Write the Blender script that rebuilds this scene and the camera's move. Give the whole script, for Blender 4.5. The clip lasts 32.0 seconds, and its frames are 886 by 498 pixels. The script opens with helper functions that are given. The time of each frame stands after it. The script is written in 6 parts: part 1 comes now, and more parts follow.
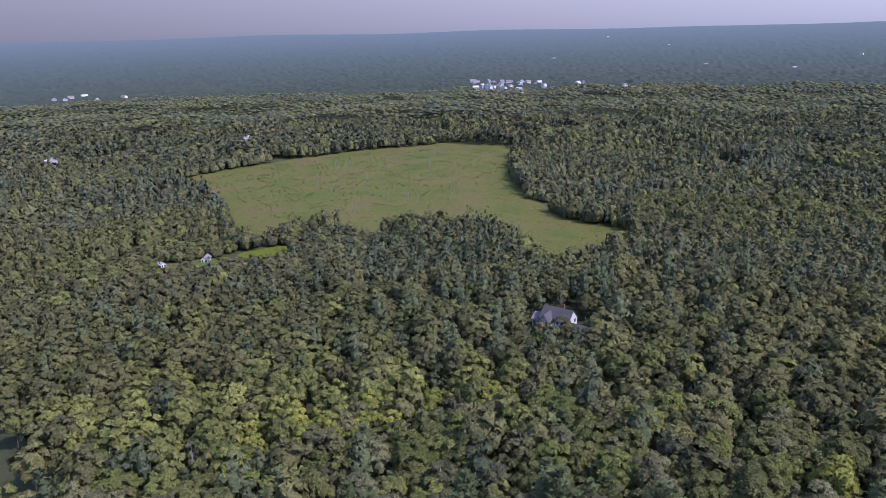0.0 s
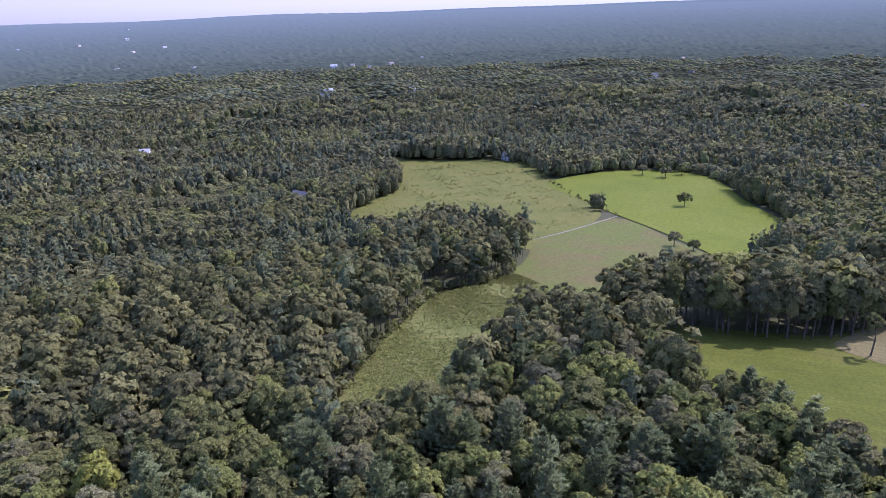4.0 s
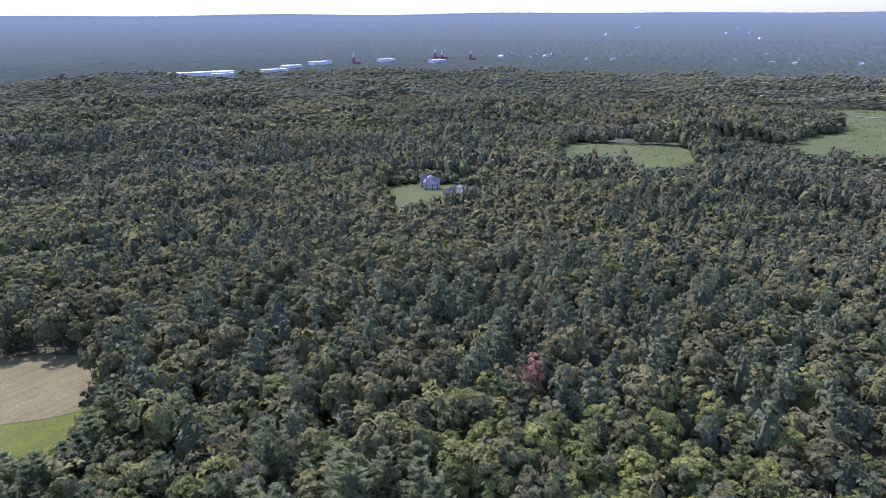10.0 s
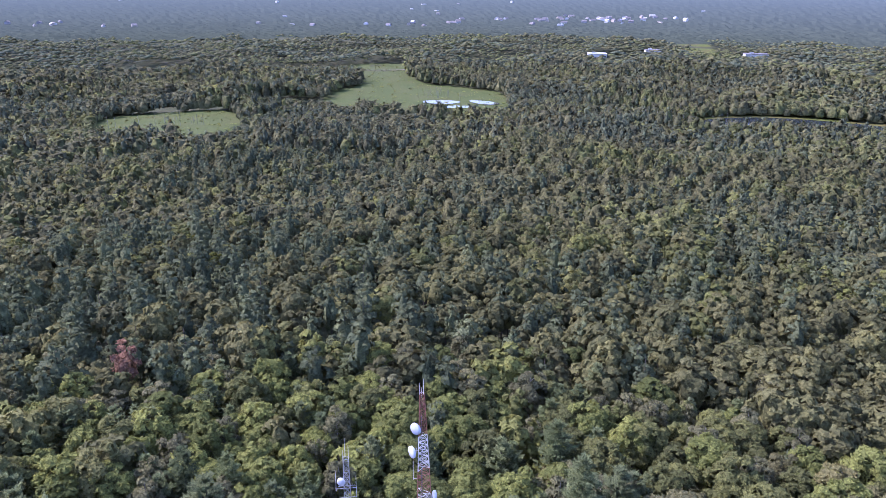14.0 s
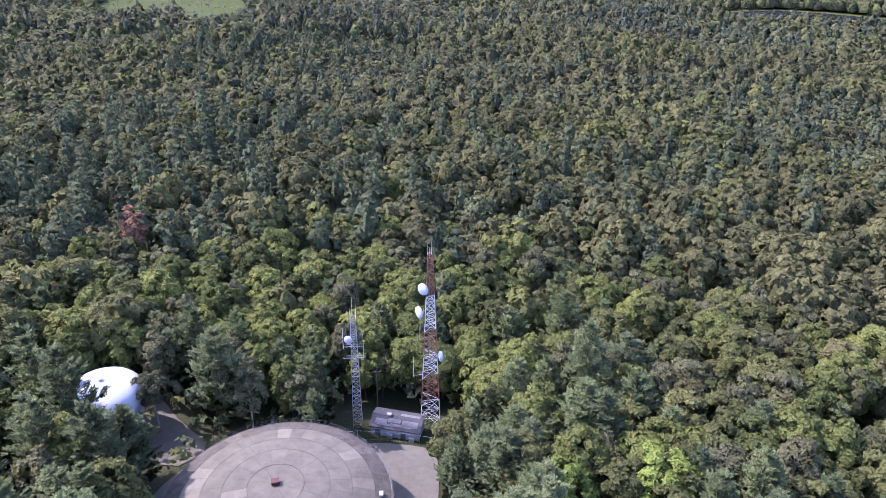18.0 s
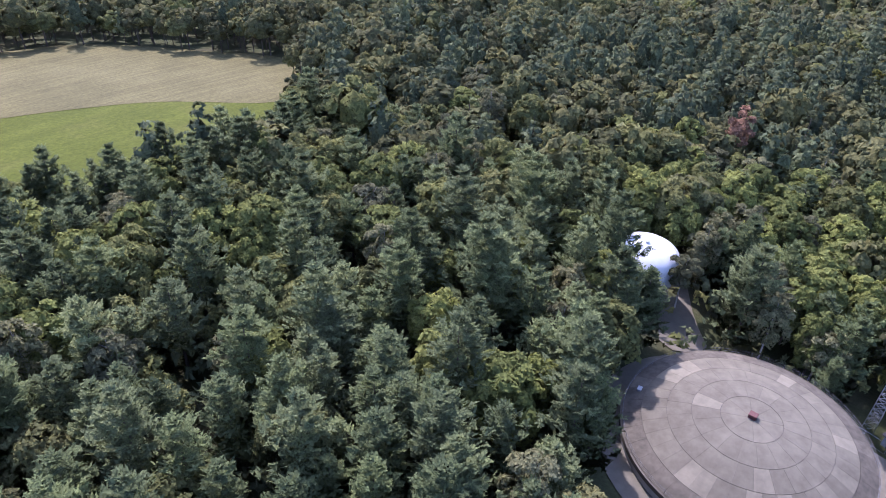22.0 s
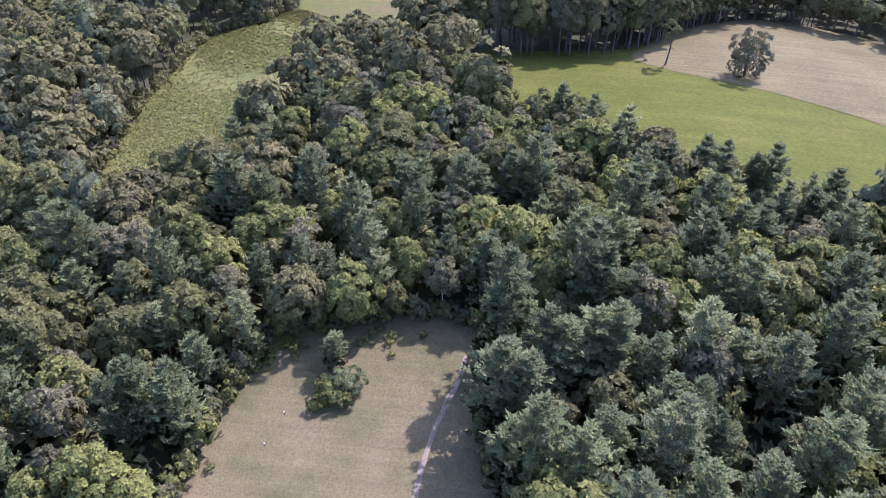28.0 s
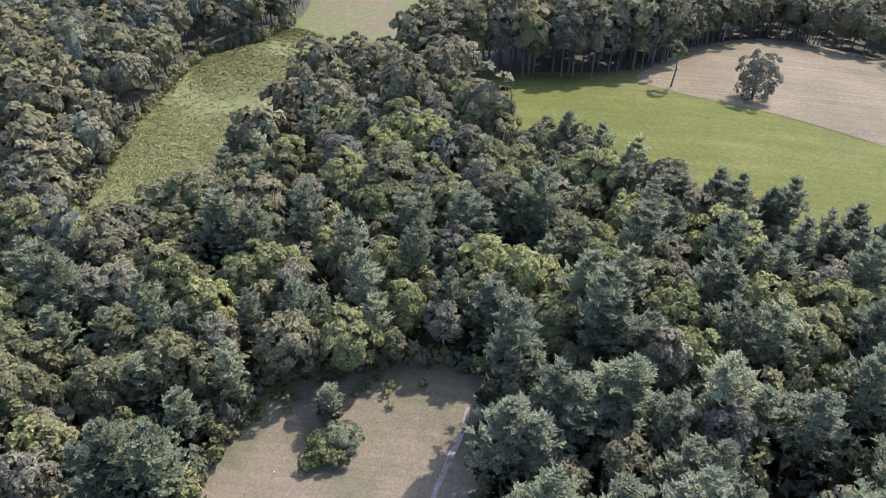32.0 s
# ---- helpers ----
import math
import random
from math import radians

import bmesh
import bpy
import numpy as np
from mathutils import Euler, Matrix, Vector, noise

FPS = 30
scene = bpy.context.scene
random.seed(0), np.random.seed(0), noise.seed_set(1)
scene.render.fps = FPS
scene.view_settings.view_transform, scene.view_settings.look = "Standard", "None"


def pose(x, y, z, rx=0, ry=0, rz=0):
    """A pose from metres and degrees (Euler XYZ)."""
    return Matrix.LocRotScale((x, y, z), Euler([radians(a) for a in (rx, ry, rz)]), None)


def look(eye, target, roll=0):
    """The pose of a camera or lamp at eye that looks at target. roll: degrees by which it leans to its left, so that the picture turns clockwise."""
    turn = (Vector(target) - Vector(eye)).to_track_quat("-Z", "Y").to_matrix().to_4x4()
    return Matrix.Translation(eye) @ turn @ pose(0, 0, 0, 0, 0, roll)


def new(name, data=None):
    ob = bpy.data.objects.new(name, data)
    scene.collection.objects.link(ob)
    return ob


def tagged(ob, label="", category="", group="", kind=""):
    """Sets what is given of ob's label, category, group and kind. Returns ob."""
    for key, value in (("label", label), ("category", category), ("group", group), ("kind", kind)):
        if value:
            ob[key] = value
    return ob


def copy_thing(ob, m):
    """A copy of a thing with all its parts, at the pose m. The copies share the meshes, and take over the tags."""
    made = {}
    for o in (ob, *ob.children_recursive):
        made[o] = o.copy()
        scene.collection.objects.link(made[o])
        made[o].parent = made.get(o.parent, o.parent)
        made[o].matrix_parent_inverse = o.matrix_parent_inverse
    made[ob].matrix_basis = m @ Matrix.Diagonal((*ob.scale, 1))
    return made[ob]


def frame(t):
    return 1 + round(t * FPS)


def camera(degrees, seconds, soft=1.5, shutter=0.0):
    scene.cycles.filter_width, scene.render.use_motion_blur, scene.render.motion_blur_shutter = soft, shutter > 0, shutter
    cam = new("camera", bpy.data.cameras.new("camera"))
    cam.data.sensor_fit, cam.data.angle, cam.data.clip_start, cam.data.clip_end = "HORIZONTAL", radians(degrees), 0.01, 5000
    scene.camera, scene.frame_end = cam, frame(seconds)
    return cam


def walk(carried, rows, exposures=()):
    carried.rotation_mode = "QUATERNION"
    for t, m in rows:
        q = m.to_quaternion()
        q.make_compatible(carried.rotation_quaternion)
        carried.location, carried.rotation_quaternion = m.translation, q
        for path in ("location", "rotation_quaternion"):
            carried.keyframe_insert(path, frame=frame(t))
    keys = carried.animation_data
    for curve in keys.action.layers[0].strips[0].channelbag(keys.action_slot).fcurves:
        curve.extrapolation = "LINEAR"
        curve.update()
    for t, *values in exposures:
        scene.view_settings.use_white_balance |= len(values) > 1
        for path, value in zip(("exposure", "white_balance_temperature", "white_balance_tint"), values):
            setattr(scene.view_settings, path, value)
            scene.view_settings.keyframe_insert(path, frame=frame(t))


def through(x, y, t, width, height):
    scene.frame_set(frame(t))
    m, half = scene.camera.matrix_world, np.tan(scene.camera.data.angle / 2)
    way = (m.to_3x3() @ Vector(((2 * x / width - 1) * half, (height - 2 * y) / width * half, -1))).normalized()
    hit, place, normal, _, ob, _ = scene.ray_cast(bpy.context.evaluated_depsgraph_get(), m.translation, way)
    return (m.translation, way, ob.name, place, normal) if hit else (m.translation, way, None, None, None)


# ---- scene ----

SECONDS = 32.0
cam = camera(63.9, SECONDS, soft=0.55)


def aim(x, y, z, heading, down, roll=0.0):
    """Camera pose: heading clockwise from +y, angle below the horizon."""
    h, d = radians(heading), radians(down)
    way = Vector((math.sin(h) * math.cos(d), math.cos(h) * math.cos(d), -math.sin(d)))
    eye = Vector((x, y, z))
    return look(eye, eye + way, roll)


# seconds, x, y, z, heading, angle below the horizon, roll
ROWS = [
    (0, 0.00, 0.00, 171.00, 0.00, 17.11, -1.43),
    (0.5, -0.40, 1.95, 170.31, 8.38, 17.44, -1.77),
    (1, -1.56, 2.61, 170.34, 16.56, 17.78, -2.09),
    (1.5, -1.90, 3.08, 170.41, 24.45, 18.07, -2.49),
    (2, -1.76, 3.84, 169.84, 32.43, 18.19, -2.67),
    (2.5, -1.34, 4.08, 169.54, 40.32, 18.29, -2.79),
    (3, -0.87, 4.69, 168.98, 48.16, 18.38, -2.78),
    (3.5, -0.46, 5.50, 168.70, 56.01, 18.54, -2.55),
    (5.5, 8.89, 10.47, 167.20, 87.48, 18.88, -0.97),
    (6, 9.34, 10.31, 166.95, 95.21, 18.73, -0.90),
    (6.5, 10.26, 10.14, 166.68, 102.80, 18.60, -0.77),
    (7, 10.84, 10.22, 166.74, 110.27, 18.49, -0.67),
    (7.5, 11.18, 9.76, 166.47, 117.14, 18.33, -0.66),
    (8, 10.79, 9.56, 166.63, 124.89, 18.38, -0.61),
    (8.5, 10.05, 9.65, 167.25, 133.20, 18.50, -0.51),
    (9, 9.50, 10.97, 168.07, 141.77, 18.60, -0.45),
    (9.5, 9.90, 10.72, 167.75, 148.77, 18.56, -0.33),
    (10, 9.80, 10.42, 167.31, 157.40, 18.41, -0.27),
    (10.5, 10.15, 12.16, 167.56, 165.72, 18.30, -0.12),
    (11, 11.04, 12.38, 167.52, 174.34, 18.55, -0.03),
    (11.5, 11.90, 12.53, 167.88, 180.81, 18.82, 0.06),
    (12, 11.81, 12.31, 167.34, 182.88, 18.71, 0.10),
    (12.5, 11.79, 12.04, 166.49, 185.46, 18.77, 0.17),
    (13, 11.81, 11.91, 165.92, 188.49, 19.02, 0.28),
    (13.5, 11.80, 11.81, 165.14, 192.34, 19.80, 0.30),
    (14, 12.24, 11.95, 164.73, 193.30, 20.95, 0.41),
    (14.5, 12.31, 12.03, 164.14, 193.21, 22.02, 0.62),
    (16.5, 12.60, 12.45, 160.67, 192.92, 26.16, 1.19),
    (17, 12.42, 12.21, 159.51, 192.81, 27.18, 1.26),
    (17.5, 12.45, 11.85, 158.26, 192.76, 28.13, 1.34),
    (18, 12.25, 11.87, 157.16, 192.63, 28.95, 1.36),
    (18.5, 12.25, 11.93, 156.08, 192.60, 29.74, 1.47),
    (19, 12.11, 11.89, 154.93, 192.18, 30.58, 1.41),
    (19.5, 12.20, 11.97, 153.90, 190.91, 31.41, 1.50),
    (20, 12.18, 12.36, 153.08, 187.81, 32.21, 1.61),
    (20.5, 12.07, 12.46, 152.05, 183.36, 32.96, 1.67),
    (21, 12.43, 12.54, 151.17, 176.35, 33.74, 1.68),
    (21.5, 13.06, 12.60, 150.36, 163.00, 34.57, 1.83),
    (22, 12.60, 13.31, 151.14, 142.26, 35.70, 1.55),
    (22.5, 12.53, 13.27, 151.16, 133.09, 36.38, 1.42),
    (23, 12.73, 14.09, 152.04, 122.86, 37.23, 1.39),
    (23.5, 12.83, 14.24, 152.03, 110.61, 37.76, 1.22),
    (24, 12.68, 13.87, 152.89, 98.99, 38.48, 0.96),
    (24.5, 12.93, 13.26, 153.55, 90.85, 38.98, 0.58),
    (25, 13.16, 12.90, 154.09, 86.89, 39.11, 0.36),
    (25.5, 13.89, 12.77, 154.77, 83.50, 39.31, 0.28),
    (27.5, 17.37, 12.75, 155.88, 81.54, 38.98, 0.26),
    (28, 18.27, 12.79, 155.92, 81.56, 38.81, 0.24),
    (28.5, 19.34, 13.01, 156.06, 81.63, 38.78, 0.25),
    (29, 20.37, 13.24, 156.04, 81.68, 38.67, 0.31),
    (29.5, 21.45, 13.49, 156.11, 81.73, 38.60, 0.37),
    (30, 22.44, 13.61, 156.22, 81.70, 38.54, 0.33),
    (30.5, 23.41, 13.71, 156.24, 81.68, 38.45, 0.29),
    (31, 24.29, 13.77, 156.12, 81.62, 38.28, 0.21),
    (31.5, 25.20, 13.98, 156.30, 81.63, 38.26, 0.20),
    (32, 26.26, 14.38, 155.99, 81.71, 38.06, 0.26),
]
walk(cam, [(t, aim(*row)) for t, *row in ROWS], exposures=[(0.0, 0.95, 5610, 35), (1.5, 1.17, 5580, 38), (3.0, 1.32, 5580, 40), (6.0, 1.47, 5530, 43), (10.0, 1.53, 5450, 41), (14.0, 1.67, 5470, 43), (18.0, 1.80, 5530, 41), (21.0, 1.68, 5610, 35), (24.0, 1.80, 5590, 40), (28.0, 1.90, 5550, 48), (32.0, 1.93, 5550, 48)])

# ------------------------------------------------------------------ light
SUN_HEADING, SUN_HEIGHT = 122.0, 48.0
world = bpy.data.worlds.new("sky")
scene.world = world
world.use_nodes = True
sky = world.node_tree.nodes.new("ShaderNodeTexSky")
sky.sky_type, sky.sun_disc = "NISHITA", False
sky.sun_elevation, sky.sun_rotation = radians(SUN_HEIGHT), radians(SUN_HEADING)
sky.dust_density, sky.air_density, sky.altitude = 1.2, 1.0, 200.0
world.node_tree.nodes["Background"].inputs[1].default_value = 0.15
world.node_tree.links.new(sky.outputs[0], world.node_tree.nodes["Background"].inputs[0])
sun = new("sun", bpy.data.lights.new("sun", "SUN"))
sun.data.energy, sun.data.angle, sun.data.color = 2.4, radians(0.5), (1.0, 0.95, 0.87)
sh, se = radians(SUN_HEADING), radians(SUN_HEIGHT)
SUNWARD = Vector((math.sin(sh) * math.cos(se), math.cos(sh) * math.cos(se), math.sin(se)))
sun.matrix_basis = look(SUNWARD * 400, (0, 0, 0))

# ------------------------------------------------------------------ materials


class Nodes:
    """A short way to write node materials."""

    def __init__(self, name):
        self.mat = bpy.data.materials.new(name)
        self.mat.use_nodes = True
        self.tree = self.mat.node_tree
        self.shader = self.tree.nodes["Principled BSDF"]
        self.out = self.tree.nodes["Material Output"]

    def node(self, kind, **fields):
        n = self.tree.nodes.new("ShaderNode" + kind)
        for key, value in fields.items():
            if key == "operation":
                n.operation = value
            elif key == "blend":
                n.blend_type = value
            elif key == "attribute":
                n.attribute_name = value
            elif key == "data":
                n.data_type = value
            elif key == "wave":
                n.bands_direction = value
            elif key == "feature":
                n.feature = value
        return n

    def link(self, a, b):
        self.tree.links.new(a, b)
        return a

    def value(self, socket, v):
        if hasattr(v, "links"):
            self.link(v, socket)
        else:
            socket.default_value = v

    def place(self):
        return self.node("NewGeometry").outputs["Position"]

    def noise(self, scale, detail=3.0, rough=0.55, at=None, stretch=None):
        at = at or self.place()
        if stretch:
            m = self.node("Mapping")
            self.link(at, m.inputs[0])
            m.inputs[2].default_value = (0, 0, radians(stretch[3]) if len(stretch) > 3 else 0)
            m.inputs[3].default_value = stretch[:3]
            at = m.outputs[0]
        n = self.node("TexNoise")
        self.link(at, n.inputs["Vector"])
        n.inputs["Scale"].default_value, n.inputs["Detail"].default_value, n.inputs["Roughness"].default_value = scale, detail, rough
        return n.outputs[0]

    def ramp(self, value, *stops):
        n = self.node("ValToRGB")
        r = n.color_ramp
        while len(r.elements) < len(stops):
            r.elements.new(0.5)
        for e, (at, c) in zip(r.elements, stops):
            e.position, e.color = at, (*c, 1) if len(c) == 3 else c
        self.value(n.inputs[0], value)
        return n.outputs[0]

    def mix(self, f, a, b, blend="MIX"):
        n = self.node("Mix", data="RGBA")
        n.blend_type = blend
        self.value(n.inputs[0], f)
        for socket, v in ((n.inputs[6], a), (n.inputs[7], b)):
            self.value(socket, (*v, 1) if isinstance(v, tuple) and len(v) == 3 else v)
        return n.outputs[2]

    def math(self, op, a, b=0.0):
        n = self.node("Math", operation=op)
        self.value(n.inputs[0], a)
        self.value(n.inputs[1], b)
        return n.outputs[0]

    def finish(self, colour, rough=0.8, metal=0.0, bump=None, depth=0.1, strength=0.5, gloss=0.25):
        s = self.shader
        self.value(s.inputs["Base Color"], (*colour, 1) if isinstance(colour, tuple) and len(colour) == 3 else colour)
        self.value(s.inputs["Roughness"], rough)
        s.inputs["Metallic"].default_value = metal
        s.inputs["Specular IOR Level"].default_value = gloss
        if bump is not None:
            b = self.node("Bump")
            b.inputs["Strength"].default_value, b.inputs["Distance"].default_value = strength, depth
            self.link(bump, b.inputs["Height"])
            self.link(b.outputs[0], s.inputs["Normal"])
        return self.mat


def leaves(name, stops, joined=False, through=0.36, cells=2.3, cut=0.65, gappy=True, rise=0.28, tilted=0.75, mixed=1.0):
    """Foliage: a colour for every tree and tuft, broken into small sprays of leaves with gaps, with light coming through."""
    n = Nodes(name)
    own = n.node("Attribute", attribute="tree").outputs["Fac"] if joined else n.node("ObjectInfo").outputs["Random"]
    base = n.ramp(own, *stops)
    tuft = n.node("Attribute", attribute="tuft").outputs["Fac"]
    colour = n.mix(1.0, base, n.ramp(tuft, (0.0, (0.90, 0.91, 0.93)), (0.5, (1, 1, 1)), (1.0, (1.12, 1.11, 1.04))), "MULTIPLY")
    whole = n.math("FRACT", n.math("MULTIPLY", own, 37.7))
    colour = n.mix(1.0, colour, n.ramp(whole, (0.0, (0.74, 0.76, 0.80)), (0.5, (1, 1, 1)), (1.0, (1.26, 1.24, 1.16))), "MULTIPLY")
    normal = None
    if cells:
        spray = n.node("TexVoronoi")
        n.link(n.place(), spray.inputs["Vector"])
        spray.inputs["Scale"].default_value = cells
        each = n.node("SeparateColor")
        n.link(spray.outputs["Color"], each.inputs[0])
        colour = n.mix(1.0, colour, n.ramp(each.outputs[0], (0.0, (1 - 0.30 * mixed, 1 - 0.29 * mixed, 1 - 0.26 * mixed)), (0.55, (1.0, 1.0, 1.0)), (1.0, (1 + 0.32 * mixed, 1 + 0.31 * mixed, 1 + 0.25 * mixed))), "MULTIPLY")
        tilt = n.node("VectorMath", operation="MULTIPLY_ADD")
        n.link(spray.outputs["Color"], tilt.inputs[0])
        tilt.inputs[1].default_value, tilt.inputs[2].default_value = (tilted, tilted, 0.7 * tilted), (-0.5 * tilted, -0.5 * tilted, rise - 0.35 * tilted)
        add = n.node("VectorMath", operation="ADD")
        bend = n.node("VectorTransform")
        bend.vector_type, bend.convert_from, bend.convert_to = "NORMAL", "OBJECT", "WORLD"
        n.link(n.node("Attribute", attribute="round").outputs["Vector"], bend.inputs[0])
        n.link(bend.outputs[0], add.inputs[0])
        n.link(tilt.outputs[0], add.inputs[1])
        unit = n.node("VectorMath", operation="NORMALIZE")
        n.link(add.outputs[0], unit.inputs[0])
        normal = unit.outputs[0]
    n.finish(colour, 0.75, gloss=0.04)
    t = n.node("BsdfTranslucent")
    n.link(colour, t.inputs[0])
    if normal:
        n.link(normal, n.shader.inputs["Normal"])
        n.link(normal, t.inputs["Normal"])
    m = n.node("MixShader")
    m.inputs[0].default_value = through
    n.link(n.shader.outputs[0], m.inputs[1])
    n.link(t.outputs[0], m.inputs[2])
    last = m
    if cells and gappy:
        gaps = n.node("BsdfTransparent")
        last = n.node("MixShader")
        n.link(n.math("LESS_THAN", spray.outputs["Distance"], cut), last.inputs[0])
        n.link(gaps.outputs[0], last.inputs[1])
        n.link(m.outputs[0], last.inputs[2])
    n.link(last.outputs[0], n.out.inputs[0])
    return n.mat


PINE = ((0.0, (0.112, 0.140, 0.062)), (0.5, (0.138, 0.168, 0.075)), (1.0, (0.166, 0.194, 0.089)))
OAK = ((0.0, (0.114, 0.122, 0.047)), (0.4, (0.139, 0.148, 0.054)), (0.8, (0.157, 0.167, 0.060)), (1.0, (0.170, 0.160, 0.072)))
MAPLE = ((0.0, (0.132, 0.152, 0.048)), (0.6, (0.164, 0.184, 0.055)), (1.0, (0.196, 0.214, 0.064)))
ASH = ((0.0, (0.143, 0.144, 0.074)), (0.6, (0.170, 0.168, 0.084)), (1.0, (0.176, 0.178, 0.094)))
WOODS = ((0.0, (0.106, 0.128, 0.068)), (0.35, (0.135, 0.157, 0.081)), (0.42, (0.118, 0.118, 0.054)), (0.7, (0.151, 0.152, 0.064)), (0.85, (0.145, 0.158, 0.054)), (0.95, (0.210, 0.225, 0.068)), (1.0, (0.32, 0.37, 0.14)))
# hillside leaves: dimmed for solid crowns, with a first touch of haze blue
HALF_HAZED = tuple((at, (0.88 * r, 0.88 * g, 0.94 * b)) for at, (r, g, b) in WOODS)
# far leaf colours with blue haze mixed in
HAZED = tuple((at, (0.95 * r, 0.95 * g, 1.12 * b)) for at, (r, g, b) in WOODS)
M_PINE, M_OAK, M_MAPLE, M_ASH = leaves("pine_needles", PINE, cells=4.4, cut=0.62), leaves("oak_leaves", OAK, cells=3.2), leaves("maple_leaves", MAPLE, cells=3.2), leaves("ash_leaves", ASH, cells=3.4, cut=0.60)
M_WOODS = leaves("woodland_leaves", WOODS, joined=True, cells=2.1, cut=0.76, tilted=0.55, mixed=0.9)
M_HALF_HAZED = leaves("half_hazed_leaves", HALF_HAZED, joined=True, cells=1.0, gappy=False, rise=0.2, tilted=0.6, mixed=0.9)
M_HAZED = leaves("hazed_leaves", HAZED, joined=True, cells=0.6, gappy=False, through=0.36, rise=0.25, tilted=0.5, mixed=0.9)
M_RED = leaves("reddened_leaves", ((0.0, (0.20, 0.115, 0.08)), (1.0, (0.22, 0.13, 0.09))))
M_ASPEN = leaves("aspen_leaves", ((0.0, (0.20, 0.225, 0.050)), (0.6, (0.245, 0.265, 0.060)), (1.0, (0.29, 0.295, 0.080))), cells=3.4)
M_LIME = leaves("fresh_maple_leaves", ((0.0, (0.160, 0.212, 0.048)), (1.0, (0.190, 0.240, 0.056))), cells=3.2)
M_GOLD = leaves("yellow_green_leaves", ((0.0, (0.17, 0.19, 0.045)), (1.0, (0.20, 0.205, 0.05))))


def bark(name, dark, light):
    n = Nodes(name)
    v = n.noise(2.2, 5, 0.7, stretch=(1, 1, 0.15))
    return n.finish(n.ramp(v, (0.3, dark), (0.7, light)), 0.9, bump=v, depth=0.08, strength=0.8)


M_BARK = bark("bark", (0.05, 0.04, 0.032), (0.15, 0.125, 0.10))
M_PALE = bark("pale_bark", (0.22, 0.20, 0.18), (0.52, 0.49, 0.45))
M_DEAD = bark("bleached_dead_wood", (0.17, 0.155, 0.145), (0.33, 0.31, 0.30))


def earth(name, *colours, grain=2.2, patch=0.05, lines=None, bump=0.12):
    """Ground cover: broad patches, fine grain, and mowing lines where there are any (metres apart, degrees)."""
    n = Nodes(name)
    a, b, c = colours[:3]
    broad = n.noise(patch, 4, 0.6)
    fine = n.noise(grain, 5, 0.75)
    colour = n.ramp(broad, (0.32, a), (0.5, b), (0.68, c))
    colour = n.mix(1.0, colour, n.ramp(fine, (0.25, (0.6, 0.6, 0.6)), (0.5, (1, 1, 1)), (0.78, (1.4, 1.38, 1.3))), "MULTIPLY")
    if lines:
        apart, turn, force = lines
        streak = n.noise(1.0, 3, 0.6, stretch=(1 / apart, 0.02, 0.02, turn))
        colour = n.mix(1.0, colour, n.ramp(streak, (0.35, (1 - force,) * 3), (0.65, (1 + force,) * 3)), "MULTIPLY")
    return n.finish(colour, 0.95, bump=fine, depth=bump, strength=0.8, gloss=0.1)


M_FLOOR = earth("undergrowth", (0.042, 0.052, 0.022), (0.056, 0.062, 0.028), (0.066, 0.062, 0.034))
M_HAY = earth("mown_hay", (0.104, 0.093, 0.039), (0.124, 0.110, 0.046), (0.140, 0.124, 0.054), grain=1.2, lines=(1.6, 62, 0.12))
M_LAWN = earth("field_grass", (0.068, 0.081, 0.011), (0.078, 0.091, 0.013), (0.094, 0.099, 0.020), grain=1.0, lines=(4.0, 20, 0.10))
M_BRIGHT = earth("bright_pasture", (0.082, 0.106, 0.010), (0.094, 0.118, 0.011), (0.104, 0.122, 0.016), grain=0.5, patch=0.02, bump=0.05)
M_BROWN = earth("rough_meadow", (0.110, 0.086, 0.036), (0.090, 0.100, 0.026), (0.080, 0.110, 0.018), grain=0.6, patch=0.026)
M_SCRUB = earth("scrub_growth", (0.088, 0.105, 0.028), (0.114, 0.126, 0.034), (0.138, 0.136, 0.046), grain=1.6, patch=0.1)
M_OLIVE = earth("olive_scrub", (0.080, 0.092, 0.020), (0.098, 0.106, 0.023), (0.116, 0.112, 0.030), grain=0.7)
M_BOG = earth("green_fen", (0.056, 0.076, 0.020), (0.068, 0.086, 0.024), (0.080, 0.088, 0.030), grain=0.4, patch=0.03)
# weeds round the masts, the trees' shade put into their colour
M_SHADE_TINT = earth("shade_darkened_weeds", (0.034, 0.040, 0.017), (0.046, 0.052, 0.021), (0.058, 0.060, 0.026), grain=1.4, patch=0.15)
M_MARSH = earth("marsh_reeds", (0.072, 0.092, 0.018), (0.098, 0.102, 0.024), (0.118, 0.096, 0.034), grain=0.3, patch=0.02)
M_MEADOW = earth("mown_clearing", (0.092, 0.092, 0.038), (0.130, 0.116, 0.054), (0.152, 0.126, 0.064), grain=2.6, patch=0.11, lines=(0.9, 8, 0.08))
M_SHRUB = leaves("shrub_leaves", ((0.0, (0.142, 0.18, 0.052)), (0.5, (0.19, 0.214, 0.060)), (1.0, (0.24, 0.232, 0.082))), joined=True, cells=4.0, cut=0.62, rise=0.8)

# ------------------------------------------------------------------ land
EYE_HIGH = 165.0


# open grounds that lie level: x, y, reach
LEVEL = ((-100, 780, 420), (90, 560, 230), (-155, 485, 120), (530, 230, 300), (560, 60, 260), (490, -125, 170), (250, -540, 170), (250, -640, 110), (130, -820, 190), (-170, -900, 230), (-180, -1250, 300), (-560, -665, 240), (50, 285, 120), (330, 820, 110))


